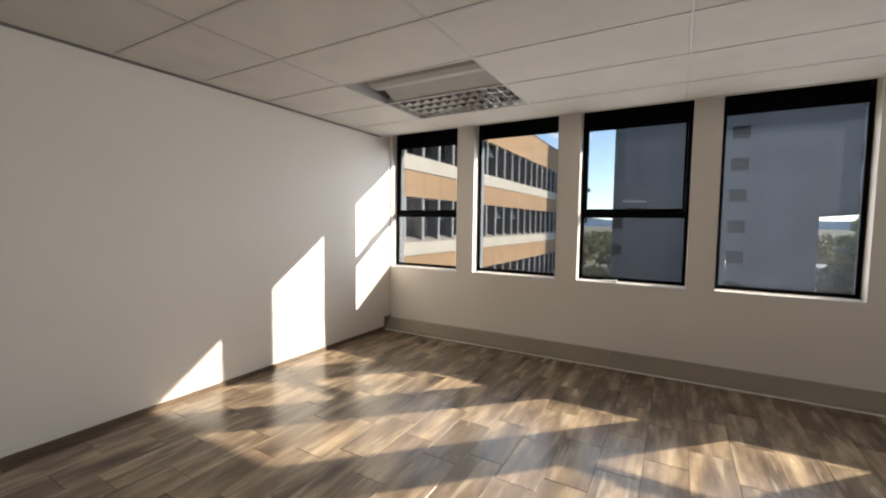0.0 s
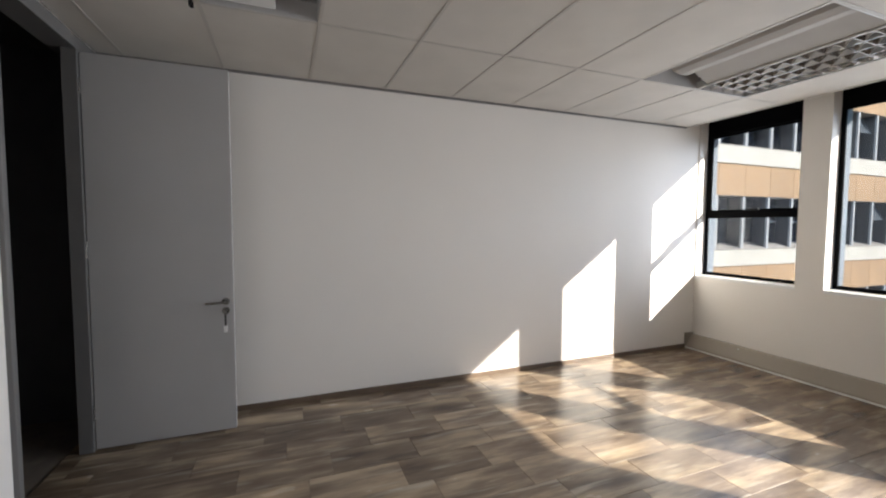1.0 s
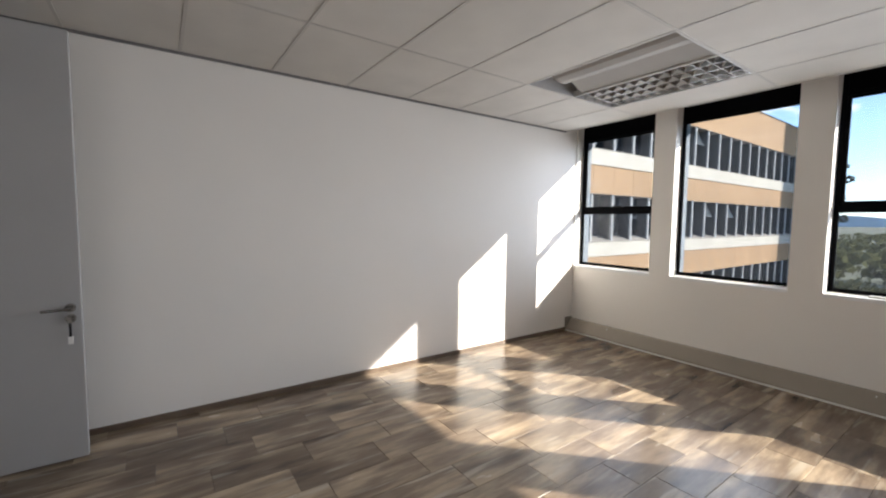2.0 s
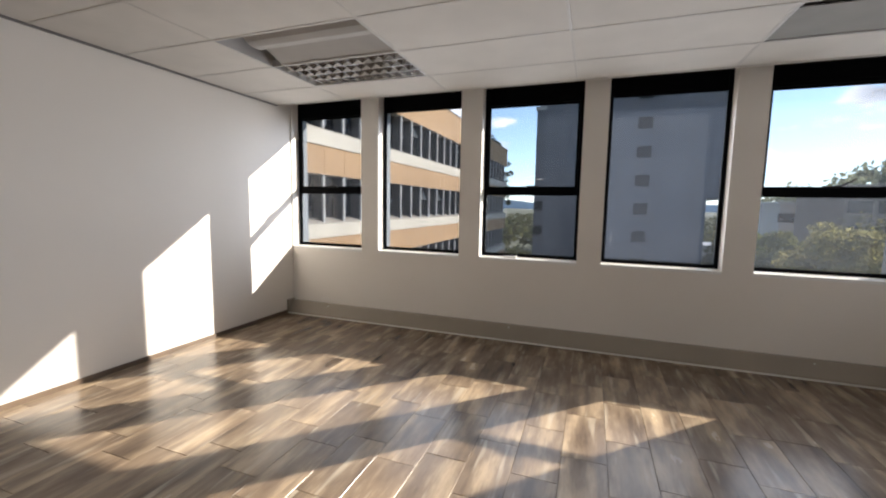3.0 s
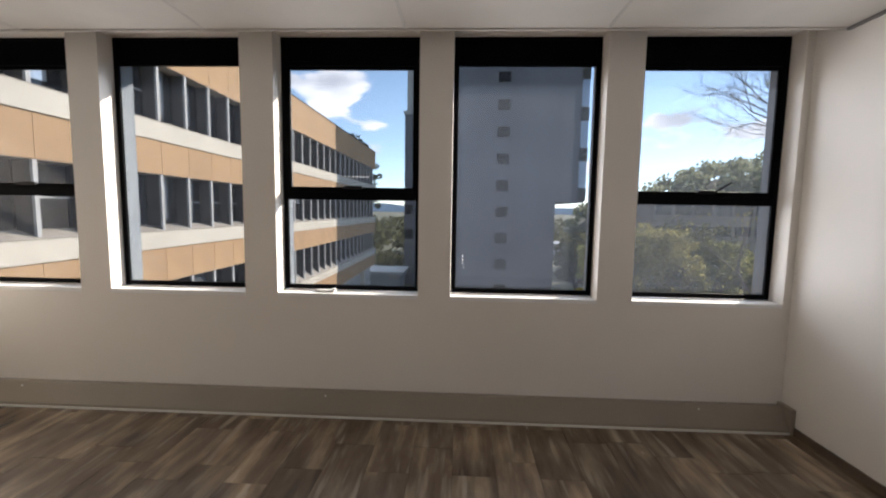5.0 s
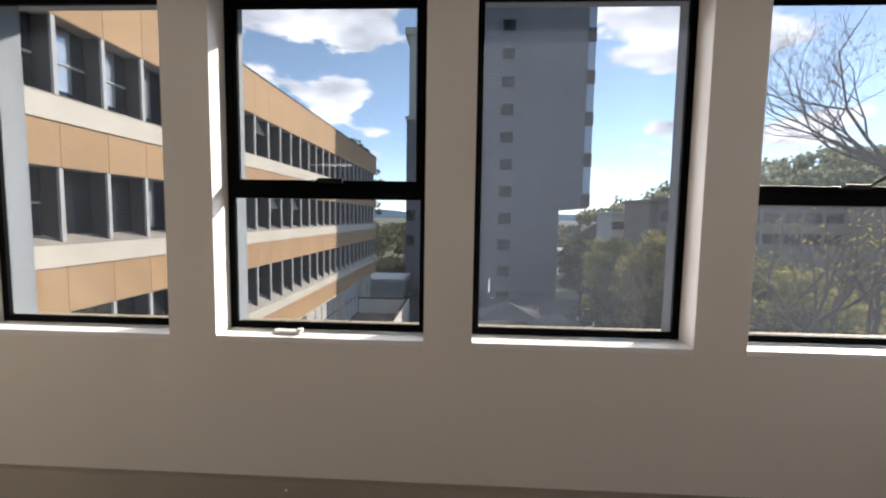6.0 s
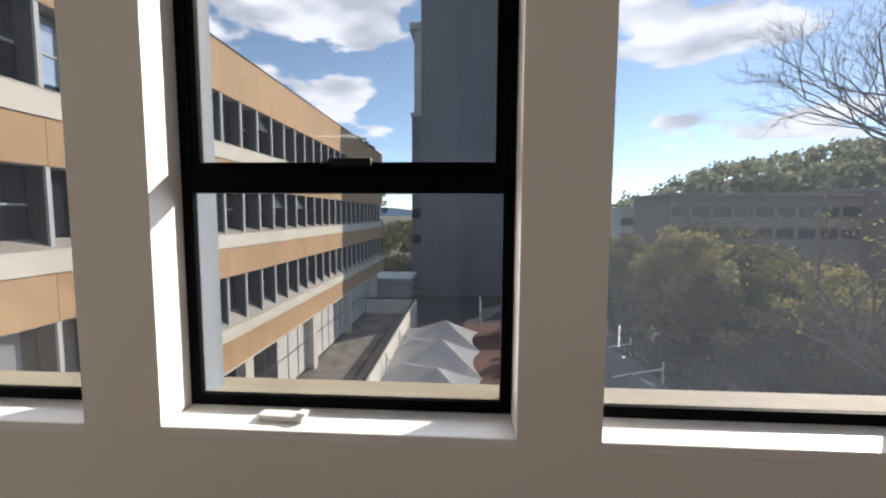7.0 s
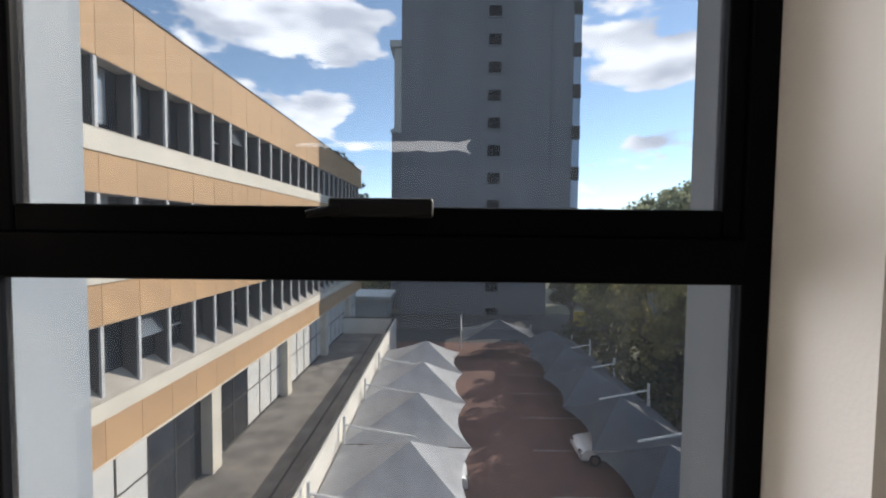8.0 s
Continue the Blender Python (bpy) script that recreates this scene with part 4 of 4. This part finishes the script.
# ---------- outside: tower block ----------
def tower_block():
    t = thing("tower_block", "tall grey rendered tower block with a column of small windows", "building", (0, 52, GZ))
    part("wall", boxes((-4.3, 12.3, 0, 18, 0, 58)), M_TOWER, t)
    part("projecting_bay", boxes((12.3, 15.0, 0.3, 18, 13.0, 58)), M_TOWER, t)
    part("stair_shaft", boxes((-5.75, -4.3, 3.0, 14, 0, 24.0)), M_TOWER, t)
    # sunlight on the upper shaft is put in as a paler colour
    part("upper_shaft", boxes((-5.5, -4.3, 3.2, 13, 24.0, 33.6)), M_TOWER_PALE, t, "upper shaft coloured pale as sunlit")
    part("cornice", boxes((-6.0, -4.3, 2.9, 13.4, 33.6, 34.4), (-5.9, -4.3, 2.9, 14.2, 23.6, 24.0)), M_TOWER_PALE, t)
    win = make_mesh("window", boxes((-0.72, 0.72, -0.03, 0.01, 0.0, 1.25)), M_STAIRGLASS)
    frm = make_mesh("window_frame", boxes((-0.80, -0.72, -0.10, 0.02, -0.08, 1.33), (0.72, 0.80, -0.10, 0.02, -0.08, 1.33), (-0.72, 0.72, -0.10, 0.02, 1.25, 1.33), (-0.72, 0.72, -0.14, 0.02, -0.10, 0.0), (-0.72, 0.72, -0.06, -0.02, 0.58, 0.64)), M_TOWER)
    strip = part("stair_strip", boxes((5.0, 7.2, -0.06, 0.0, 0, 58)), M_TOWER, t)
    for i in range(18):
        z = 1.95 + 3.06 * i
        shared("window", win, t, (6.1, -0.09, z))
        shared("window_frame", frm, t, (6.1, -0.06, z))
    part("balcony_front", boxes((15.0, 15.7, 0.5, 16, 13.0, 58)), M_TOWER, t)
    z = 13.2
    for i in range(10):
        part("balcony_wall", boxes((14.9, 15.82, 0.2, 15.8, z, z + 1.5)), M_GUTTER, t, "dark balcony wall")
        part("balcony_glass", boxes((14.95, 15.78, 0.25, 15.8, z + 1.5, z + 4.55)), M_BALCONY, t, "sky-blue balcony glazing")
        z += 4.59
    for z in (8.2, 11.3):
        shared("window", win, t, (-5.0, 2.98, z))
    return t


tower = tower_block()
tower.scale = (1.249, 1.249, 1.249)
tower.location = (-0.263, 63.72, -13.24)


# ---------- outside: shade-cloth carports ----------
def carport(x_wall, x_lane, y0, length, mat, label):
    """A sagging cloth roof between two arms, on posts along its back edge."""
    c = thing("carport", label, "carport", (x_wall, y0, GZ + 0.03), group="shade-cloth carports")
    s = 1 if x_lane > x_wall else -1
    W = abs(x_lane - x_wall)
    n, m = 10, 7
    bm = bmesh.new()
    # a tent pulled up to one peak: rings from the rim to the peak, creased along its four corners
    rim = [(k / n, 0.0) for k in range(n)] + [(1.0, k / n) for k in range(n)] + [(1 - k / n, 1.0) for k in range(n)] + [(0.0, 1 - k / n) for k in range(n)]
    peak = bm.verts.new((s * W * 0.56, length * 0.5, 3.5))
    rings = []
    for j in range(m):
        r = 1 - j / m
        ring = []
        for u, v in rim:
            pull = 0.55 * (4 * v * (1 - v)) * u ** 5
            x, y = W * u - pull, length * v
            x, y = W * 0.56 + (x - W * 0.56) * r, length * 0.5 + (y - length * 0.5) * r
            ring.append(bm.verts.new((s * x, y, 2.0 - 0.12 * u * r + 1.5 * (1 - r) ** 1.15)))
        rings.append(ring)
    for p, q in zip(rings, rings[1:]):
        for i in range(4 * n):
            bm.faces.new((p[i], p[(i + 1) % (4 * n)], q[(i + 1) % (4 * n)], q[i]))
    for i in range(4 * n):
        bm.faces.new((rings[-1][i], rings[-1][(i + 1) % (4 * n)], peak))
    bmesh.ops.solidify(bm, geom=bm.faces[:], thickness=0.02)
    cloth = part("cloth_roof", bm, mat, c)
    for p in cloth.data.polygons:
        p.use_smooth = False
    bm = bmesh.new()
    tube(bm, (s * 0.1, 0, 0), (s * 0.1, 0, 3.3), 0.07, n=8)
    part("post", bm, M_POLE, c, "white steel post")
    bm = bmesh.new()
    tube(bm, (s * 0.1, 0, 2.9), (s * W * 0.58, 0, 2.35), 0.055, n=8)
    part("arm", bm, M_POLE, c, "white steel arm")
    bm = bmesh.new()
    tube(bm, (s * 0.1, length, 0), (s * 0.1, length, 2.5), 0.06, n=8)
    part("post", bm, M_POLE, c)
    return c


for i in range(6):
    carport(-4.0, 2.0, 9.5 + 4.95 * i, 4.85, M_SHADE, "grey shade-cloth carport along the cream wall")
for i in range(7):
    carport(12.5, 7.5, 10.1 + 4.7 * i, 4.6, M_SHADED_CLOTH, "shade-cloth carport beside the trees, coloured blue-grey as in shade")
cp = carport(0, 4.2, 0, 7.0, M_SHADED_CLOTH, "shade-cloth carport before the tower, coloured blue-grey as in shade")
cp.matrix_world = pose(2.4, 47.0, GZ + 0.03, 0, 0, -90)


# ---------- outside: parked cars ----------
def car(x, y, rz):
    c = thing("car", "white hatchback parked under the shade cloth", "car", (x, y, GZ + 0.03), rz, group="parked cars")
    prof = [(-2.0, 0.30), (-2.02, 0.75), (-1.85, 0.95), (-1.55, 1.02), (-1.2, 1.42), (-0.3, 1.50), (0.35, 1.42), (0.95, 1.0), (1.75, 0.86), (2.02, 0.66), (2.02, 0.30)]
    bm = bmesh.new()
    rings = []
    for y_, k in ((-0.86, 0.9), (-0.80, 1.0), (0.80, 1.0), (0.86, 0.9)):
        rings.append([bm.verts.new((px, y_ * (0.86 if pz > 1.05 else 1.0), 0.30 + (pz - 0.30) * (1.0 if pz > 1.05 else k))) for px, pz in prof])
    for a, b in zip(rings, rings[1:]):
        for i in range(len(prof)):
            j = (i + 1) % len(prof)
            bm.faces.new((a[i], a[j], b[j], b[i]))
    bm.faces.new(rings[0][::-1])
    bm.faces.new(rings[-1])
    bmesh.ops.bevel(bm, geom=bm.edges[:], offset=0.07, segments=3, profile=0.5, affect="EDGES")
    body = part("body", bm, M_CARPAINT, c)
    body.data.polygons.foreach_set("use_smooth", [True] * len(body.data.polygons))
    for nm, pts in (("windscreen", ((0.38, 1.40), (0.92, 1.02))), ("rear_window", ((-1.52, 1.05), (-1.22, 1.38)))):
        (xa, za), (xb, zb) = pts
        bm = bmesh.new()
        vs = [bm.verts.new(p) for p in ((xa, -0.62, za + 0.015), (xb, -0.66, zb + 0.015), (xb, 0.66, zb + 0.015), (xa, 0.62, za + 0.015))]
        bm.faces.new(vs)
        bmesh.ops.solidify(bm, geom=bm.faces[:], thickness=0.01)
        part(nm, bm, M_WINDARK, c)
    for s in (-1, 1):
        part("side_window", boxes((-1.0, 0.3, s * 0.70 - 0.02, s * 0.70 + 0.02, 1.06, 1.36), bevel=0.01), M_WINDARK, c)
        part("headlight", boxes((1.93, 2.03, s * 0.62 - 0.14, s * 0.62 + 0.14, 0.62, 0.74), bevel=0.02), M_MIRROR, c)
        for xw in (-1.25, 1.3):
            bm = bmesh.new()
            tube(bm, (xw, s * 0.70, 0.31), (xw, s * 0.88, 0.31), 0.31, n=18)
            wheel = part("wheel", bm, M_BLACK, c)
            bm = bmesh.new()
            tube(bm, (xw, s * 0.87, 0.31), (xw, s * 0.89, 0.31), 0.19, n=14)
            part("rim", bm, M_MIRROR, wheel)
    return c


car(9.7, 27.0, 180)
car(-0.2, 24.6, 0)


# ---------- outside: trees ----------
def leaf_quad(bm, c, size, rnd):
    n = Vector((rnd.uniform(-1, 1), rnd.uniform(-1, 1), rnd.uniform(-0.6, 1))).normalized()
    u = n.orthogonal().normalized() * size
    v = n.cross(u).normalized() * size * 0.55
    a = rnd.uniform(0, 6.28)
    u, v = u * math.cos(a) + v * math.sin(a), v * math.cos(a) - u * math.sin(a) * 0.5
    bm.faces.new([bm.verts.new(c + p) for p in (-u, -v * 0.8, u, v)])


def limbs(bm, start, way, length, r, depth, rnd, ends, droop=0.0, spread=0.75):
    """Grows a limb and its forks; the tips are gathered in ends."""
    mid = start + way * length * 0.5 + Vector((rnd.uniform(-1, 1), rnd.uniform(-1, 1), rnd.uniform(-0.5, 0.8))) * length * 0.09
    end = mid + (way + Vector((0, 0, -droop))).normalized() * length * 0.5
    n = 7 if r > 0.06 else (5 if r > 0.02 else 3)
    tube(bm, start, mid, r, r * 0.82, n)
    tube(bm, mid, end, r * 0.82, r * 0.62, n)
    if depth == 0:
        ends.append(end)
        return
    for k in range(rnd.choice((2, 3, 3)) if depth > 1 else 3):
        w = (way + Vector((rnd.uniform(-1, 1), rnd.uniform(-1, 1), rnd.uniform(-0.55, 0.75))) * spread).normalized()
        limbs(bm, end if k else mid, w, length * rnd.uniform(0.62, 0.82), r * 0.58, depth - 1, rnd, ends, droop, spread)


def tree(x, y, h, spread, wide, leaf, seed, label, leaves=2600, size=0.30):
    t = thing("tree", label, "tree", (x, y, GZ), group="trees beside the parking court")
    rnd = random.Random(seed)
    bm = bmesh.new()
    ends = []
    fork = Vector((rnd.uniform(-0.4, 0.4), rnd.uniform(-0.4, 0.4), h * 0.30))
    tube(bm, (0, 0, -0.1), fork, 0.24, 0.17, 9)
    for k in range(5):
        a = k * 1.257 + rnd.uniform(-0.4, 0.4)
        limbs(bm, fork, Vector((math.cos(a) * wide, math.sin(a) * wide, 1)).normalized(), h * 0.26, 0.10, 3, rnd, ends)
    part("trunk", bm, M_BARK, t)
    bm = bmesh.new()
    for i in range(leaves):
        e = rnd.choice(ends)
        p = e + Vector((rnd.gauss(0, 1), rnd.gauss(0, 1), rnd.gauss(0, 0.75))) * spread * 0.16
        leaf_quad(bm, p, size * rnd.uniform(0.6, 1.3), rnd)
    part("crown", bm, leaf, t)
    return t


def bushy_tree(x, y, h, width, leaf, seed, label, clumps=90, leaves=150, size=0.15):
    """A forked trunk under a dense uneven crown of leafy clumps, thick outside and open within."""
    t = thing("tree", label, "tree", (x, y, GZ), group="trees beside the parking court")
    rnd = random.Random(seed)
    bm = bmesh.new()
    fork = Vector((rnd.uniform(-0.3, 0.3), rnd.uniform(-0.3, 0.3), h * 0.22))
    tube(bm, (0, 0, -0.1), fork, 0.26, 0.19, 9)
    ends = []
    for k in range(6):
        a = k * 1.047 + rnd.uniform(-0.3, 0.3)
        limbs(bm, fork, Vector((math.cos(a) * 0.6, math.sin(a) * 0.6, 1)).normalized(), h * 0.24, 0.11, 2, rnd, ends)
    part("trunk", bm, M_BARK, t)
    bm = bmesh.new()
    mid, tall = h * 0.60, h * 0.40
    for k in range(clumps):
        a, c = rnd.uniform(0, 2 * math.pi), rnd.uniform(-0.85, 1.0)
        s = math.sqrt(1 - c * c)
        reach = rnd.uniform(0.55, 1.0) * (1 + 0.16 * math.sin(3 * a + seed) * s)
        p = Vector((math.cos(a) * s * width / 2, math.sin(a) * s * width / 2, c * tall)) * reach + Vector((0, 0, mid))
        r = rnd.uniform(0.10, 0.19) * width * (1.15 - 0.45 * reach)
        for i in range(leaves):
            v = Vector((rnd.gauss(0, 1), rnd.gauss(0, 1), rnd.gauss(0, 1))).normalized() * r * rnd.uniform(0.55, 1.08)
            v.z *= 0.75
            leaf_quad(bm, p + v, size * rnd.uniform(0.6, 1.35), rnd)
    part("crown", bm, leaf, t)
    return t


bushy_tree(16.4, 35.0, 11.3, 6.6, M_LEAF_OLIVE, 41, "broad olive-brown tree with a dense uneven crown", 110, 170)
bushy_tree(20.8, 36.5, 10.2, 5.6, M_LEAF, 42, "leafy green tree beside the parking court", 80, 150)
bushy_tree(17.6, 25.5, 7.4, 6.4, M_LEAF_DARK, 43, "dark green tree with a dense uneven crown", 90, 150)
bushy_tree(15.4, 41.0, 9.9, 5.4, M_LEAF, 44, "leafy green tree beside the parking court", 95, 150)
bushy_tree(22.5, 29.5, 8.6, 6.0, M_LEAF_OLIVE, 45, "broad olive-brown tree with a dense uneven crown", 90, 140)
bushy_tree(16.2, 47.5, 10.2, 4.4, M_LEAF_PALE, 46, "slender pale green tree before the grey tower", 60, 110)
# these two trees are added to cast shade on the lane's far end
bushy_tree(16.3, 56.0, 9.2, 5.0, M_LEAF_DARK, 48, "dark green tree with a dense uneven crown", 70, 120)
bushy_tree(19.5, 53.5, 9.4, 5.4, M_LEAF, 47, "leafy green tree beside the parking court", 70, 120)

TREES = ((23.0, 41, 11.0, 3.5, 0.5, M_LEAF_DARK, 5500, 0.19),
         (25.5, 38, 8.4, 5, 0.75, M_LEAF, 5500, 0.19), (22.5, 24, 7.0, 4.5, 0.75, M_LEAF_OLIVE, 6000, 0.15),
         (30, 41, 8.4, 5, 0.75, M_LEAF_DARK, 5000, 0.2), (34, 33, 7.8, 5, 0.75, M_LEAF, 5000, 0.2))
for i, (x, y, h, sp, wide, leaf, count, size) in enumerate(TREES):
    lab = {M_LEAF_OLIVE: "broad olive-brown tree with a rounded uneven crown", M_LEAF_DARK: "dark green tree with a dense uneven crown"}
    tree(x, y, h, sp, wide, leaf, 20 + i, lab.get(leaf, "leafy green tree beside the parking court"), count, size)


def leaning_tree(name, base, fork, ways, length, r, depth, seed, label, leaf=None, leaves=0, size=0.1, droop=0.0):
    t = thing(name, label, "tree", base)
    rnd = random.Random(seed)
    bm = bmesh.new()
    ends = []
    f = Vector(fork) - Vector(base)
    m = f * 0.5 + Vector((0.4, 0.3, 0))
    tube(bm, (0, 0, -0.1), m, r * 1.9, r * 1.45, 10)
    tube(bm, m, f, r * 1.45, r, 10)
    for w in ways:
        limbs(bm, f, Vector(w).normalized(), length, r * 0.75, depth, rnd, ends, droop, 0.8)
    part("trunk", bm, M_BARK, t)
    if leaf:
        bm = bmesh.new()
        for i in range(leaves):
            e = rnd.choice(ends)
            leaf_quad(bm, e + Vector((rnd.gauss(0, 1), rnd.gauss(0, 1), rnd.gauss(0, 1))) * 0.28, size * rnd.uniform(0.6, 1.3), rnd)
        part("crown", bm, leaf, t)
    return t


leaning_tree("bare_tree", (20.5, 20.0, GZ), (17.9, 21.0, 3.4), ((-1, 0.1, 0.55), (-0.9, -0.3, 0.15), (-0.5, 0.2, 1), (0.5, 0.1, 1), (-1, 0.3, 0.9), (0.1, -0.6, 1)), 2.75, 0.10, 6, 5, "bare tree with a tangle of twigs and few dry leaves", M_LEAF_OLIVE, 3000, 0.035, droop=0.06)
leaning_tree("yellow_tree", (13.4, 15.6, GZ), (11.2, 14.8, -3.0), ((-0.5, 0.0, 1), (-0.9, -0.1, 0.8), (0.3, 0.1, 1), (-0.2, 0.6, 1), (0.7, -0.2, 0.9)), 2.1, 0.12, 3, 12, "thin tree with sparse yellow leaves", M_LEAF_YELLOW, 1700, 0.048)


# ---------- outside: far buildings, woods and hills ----------
def far_building(x0, x1, y, d, top, wall, label, windows=0):
    b = thing("far_building", label, "building", (x0, y, GZ), group="far buildings")
    h = top - GZ
    part("wall", boxes((0, x1 - x0, 0, d, 0, h)), wall, b)
    part("roof", boxes((-0.6, x1 - x0 + 0.6, -0.8, d + 0.6, h, h + 0.5)), M_ROOFING if wall is not M_BROWN else M_BROWN, b)
    if windows:
        me = make_mesh("window", boxes((-1.3, 1.3, -0.06, 0.02, 0, 1.6)), M_WINDARK)
        for i in range(windows):
            for k in range(2):
                shared("window", me, b, ((i + 0.5) * (x1 - x0) / windows, 0, h - 3.2 - 3.4 * k))
    return b


far_building(33, 62, 72, 14, 4.6, M_BROWN, "brown-grey flat-roofed building behind the trees", 9)
far_building(62, 130, 66, 16, 5.4, M_BROWN, "long brown-grey building with a flat roof", 14)
far_building(33, 42, 92, 10, 2.7, M_TOWER_PALE, "pale low building beyond the trees", 4)
far_building(-9, 2, 96, 12, -5.5, M_ROOFING, "low shed with a pale metal roof")
far_building(-13, -7, 60, 5, -7.6, M_ROOFING, "low shed with a pale metal roof")
far_building(18, 30, 112, 10, -7.2, M_TOWER_PALE, "pale low building beyond the tower", 3)


def hill_height(x, y):
    a = max(0.0, 1 - ((x - 178) / 136) ** 2) * max(0.0, 1 - ((y - 165) / 62) ** 2)
    return GZ + 34.5 * a ** 0.8 + (2.5 * noise.noise(Vector((x * 0.05, y * 0.05, 0))) if a > 0 else -1)


def hill():
    bm = bmesh.new()
    n = 40
    g = [[None] * (n + 1) for _ in range(n + 1)]
    for i in range(n + 1):
        for j in range(n + 1):
            x, y = 40 + 300 * i / n, 100 + 130 * j / n
            g[i][j] = bm.verts.new((x, y, hill_height(x, y)))
    for i in range(n):
        for j in range(n):
            bm.faces.new((g[i][j], g[i + 1][j], g[i + 1][j + 1], g[i][j + 1]))
    structure("hill", bm, M_HILL, "wooded hill behind the buildings", "hill")


hill()


def woods(name, count, place, size, mat, label, seed, clump):
    rnd = random.Random(seed)
    bm = bmesh.new()
    for i in range(count):
        x, y, z, h = place(rnd)
        r = h * 0.5
        for k in range(clump):
            p = Vector((rnd.gauss(0, 1), rnd.gauss(0, 1), rnd.gauss(0, 1)))
            p = p.normalized() * r * rnd.uniform(0.55, 1.0)
            leaf_quad(bm, Vector((x, y, z + h * 0.55)) + Vector((p.x, p.y, p.z * 0.8)), size * rnd.uniform(0.6, 1.4), rnd)
    ob = part(name, bm, mat)
    return tagged(ob, label, "woods", kind="stuff")


def on_hill(rnd):
    while True:
        x, y = rnd.uniform(45, 300), rnd.uniform(105, 175)
        z = hill_height(x, y)
        if z > GZ + 4:
            return x, y, z, rnd.uniform(5, 9)


def on_plain(rnd):
    d = rnd.uniform(75, 420)
    x = rnd.uniform(-0.45, 0.6) * d
    return x, 30 + d, GZ, rnd.uniform(4, 8)


woods("hill_woods", 520, on_hill, 1.1, M_LEAF_HILL, "green woods covering the hill, paled for distance haze", 3, 60)
woods("plain_woods", 420, on_plain, 1.3, M_LEAF_DARK, "distant trees across the plain", 4, 34)
woods("shrubbery", 170, lambda r: (r.uniform(12.8, 36), r.uniform(13, 48), GZ, r.uniform(2.0, 4.6)), 0.34, M_LEAF_DARK, "dense dark shrubs under the trees beside the parking court", 8, 70)
# far shrubs are added to darken the ground, which lies in shade
woods("far_shrubbery", 130, lambda r: (r.uniform(-18, 4), r.uniform(68, 95), GZ, r.uniform(1.8, 3.6)), 0.4, M_LEAF_DARK, "dark shrubs added for the shaded ground beyond the terrace", 9, 50)
woods("hanging_plants", 9, lambda r: (FX - 0.3 + r.uniform(-0.5, 0.6), r.uniform(52.2, 53.4), r.uniform(1.5, 6.5), r.uniform(0.8, 1.5)), 0.18, M_LEAF_DARK, "plants hanging from the far corner of the office building", 11, 60)
woods("roof_plants", 16, lambda r: (FX - 0.6 - r.uniform(0, 1.5), r.uniform(44, 51), 8.2, r.uniform(0.7, 1.3)), 0.16, M_LEAF_DARK, "shrubs growing along the far roof edge", 6, 60)


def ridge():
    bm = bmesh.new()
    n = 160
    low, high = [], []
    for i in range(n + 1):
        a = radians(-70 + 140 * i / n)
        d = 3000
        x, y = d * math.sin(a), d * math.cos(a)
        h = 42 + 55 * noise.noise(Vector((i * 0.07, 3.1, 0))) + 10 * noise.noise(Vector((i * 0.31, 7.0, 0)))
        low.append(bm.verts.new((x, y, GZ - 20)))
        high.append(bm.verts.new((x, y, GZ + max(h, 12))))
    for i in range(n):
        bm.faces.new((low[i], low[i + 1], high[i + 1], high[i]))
    structure("backdrop", bm, M_RIDGE, "hills on the horizon with haze put in as pale blue", "hills")


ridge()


sign = thing("notice_board", "yellow board standing by the trees", "board", (16.2, 50.5, GZ))
part("panel", boxes((-1.3, 1.3, -0.04, 0.04, 1.6, 3.2), bevel=0.02), material("yellow_board_paint", (0.62, 0.48, 0.06), 0.6, var=0.1, scale=1, bump=0), sign)
for sx in (-1.1, 1.1):
    bm = bmesh.new()
    tube(bm, (sx, 0, 0), (sx, 0, 1.6), 0.05)
    part("post", bm, M_POLE, sign)
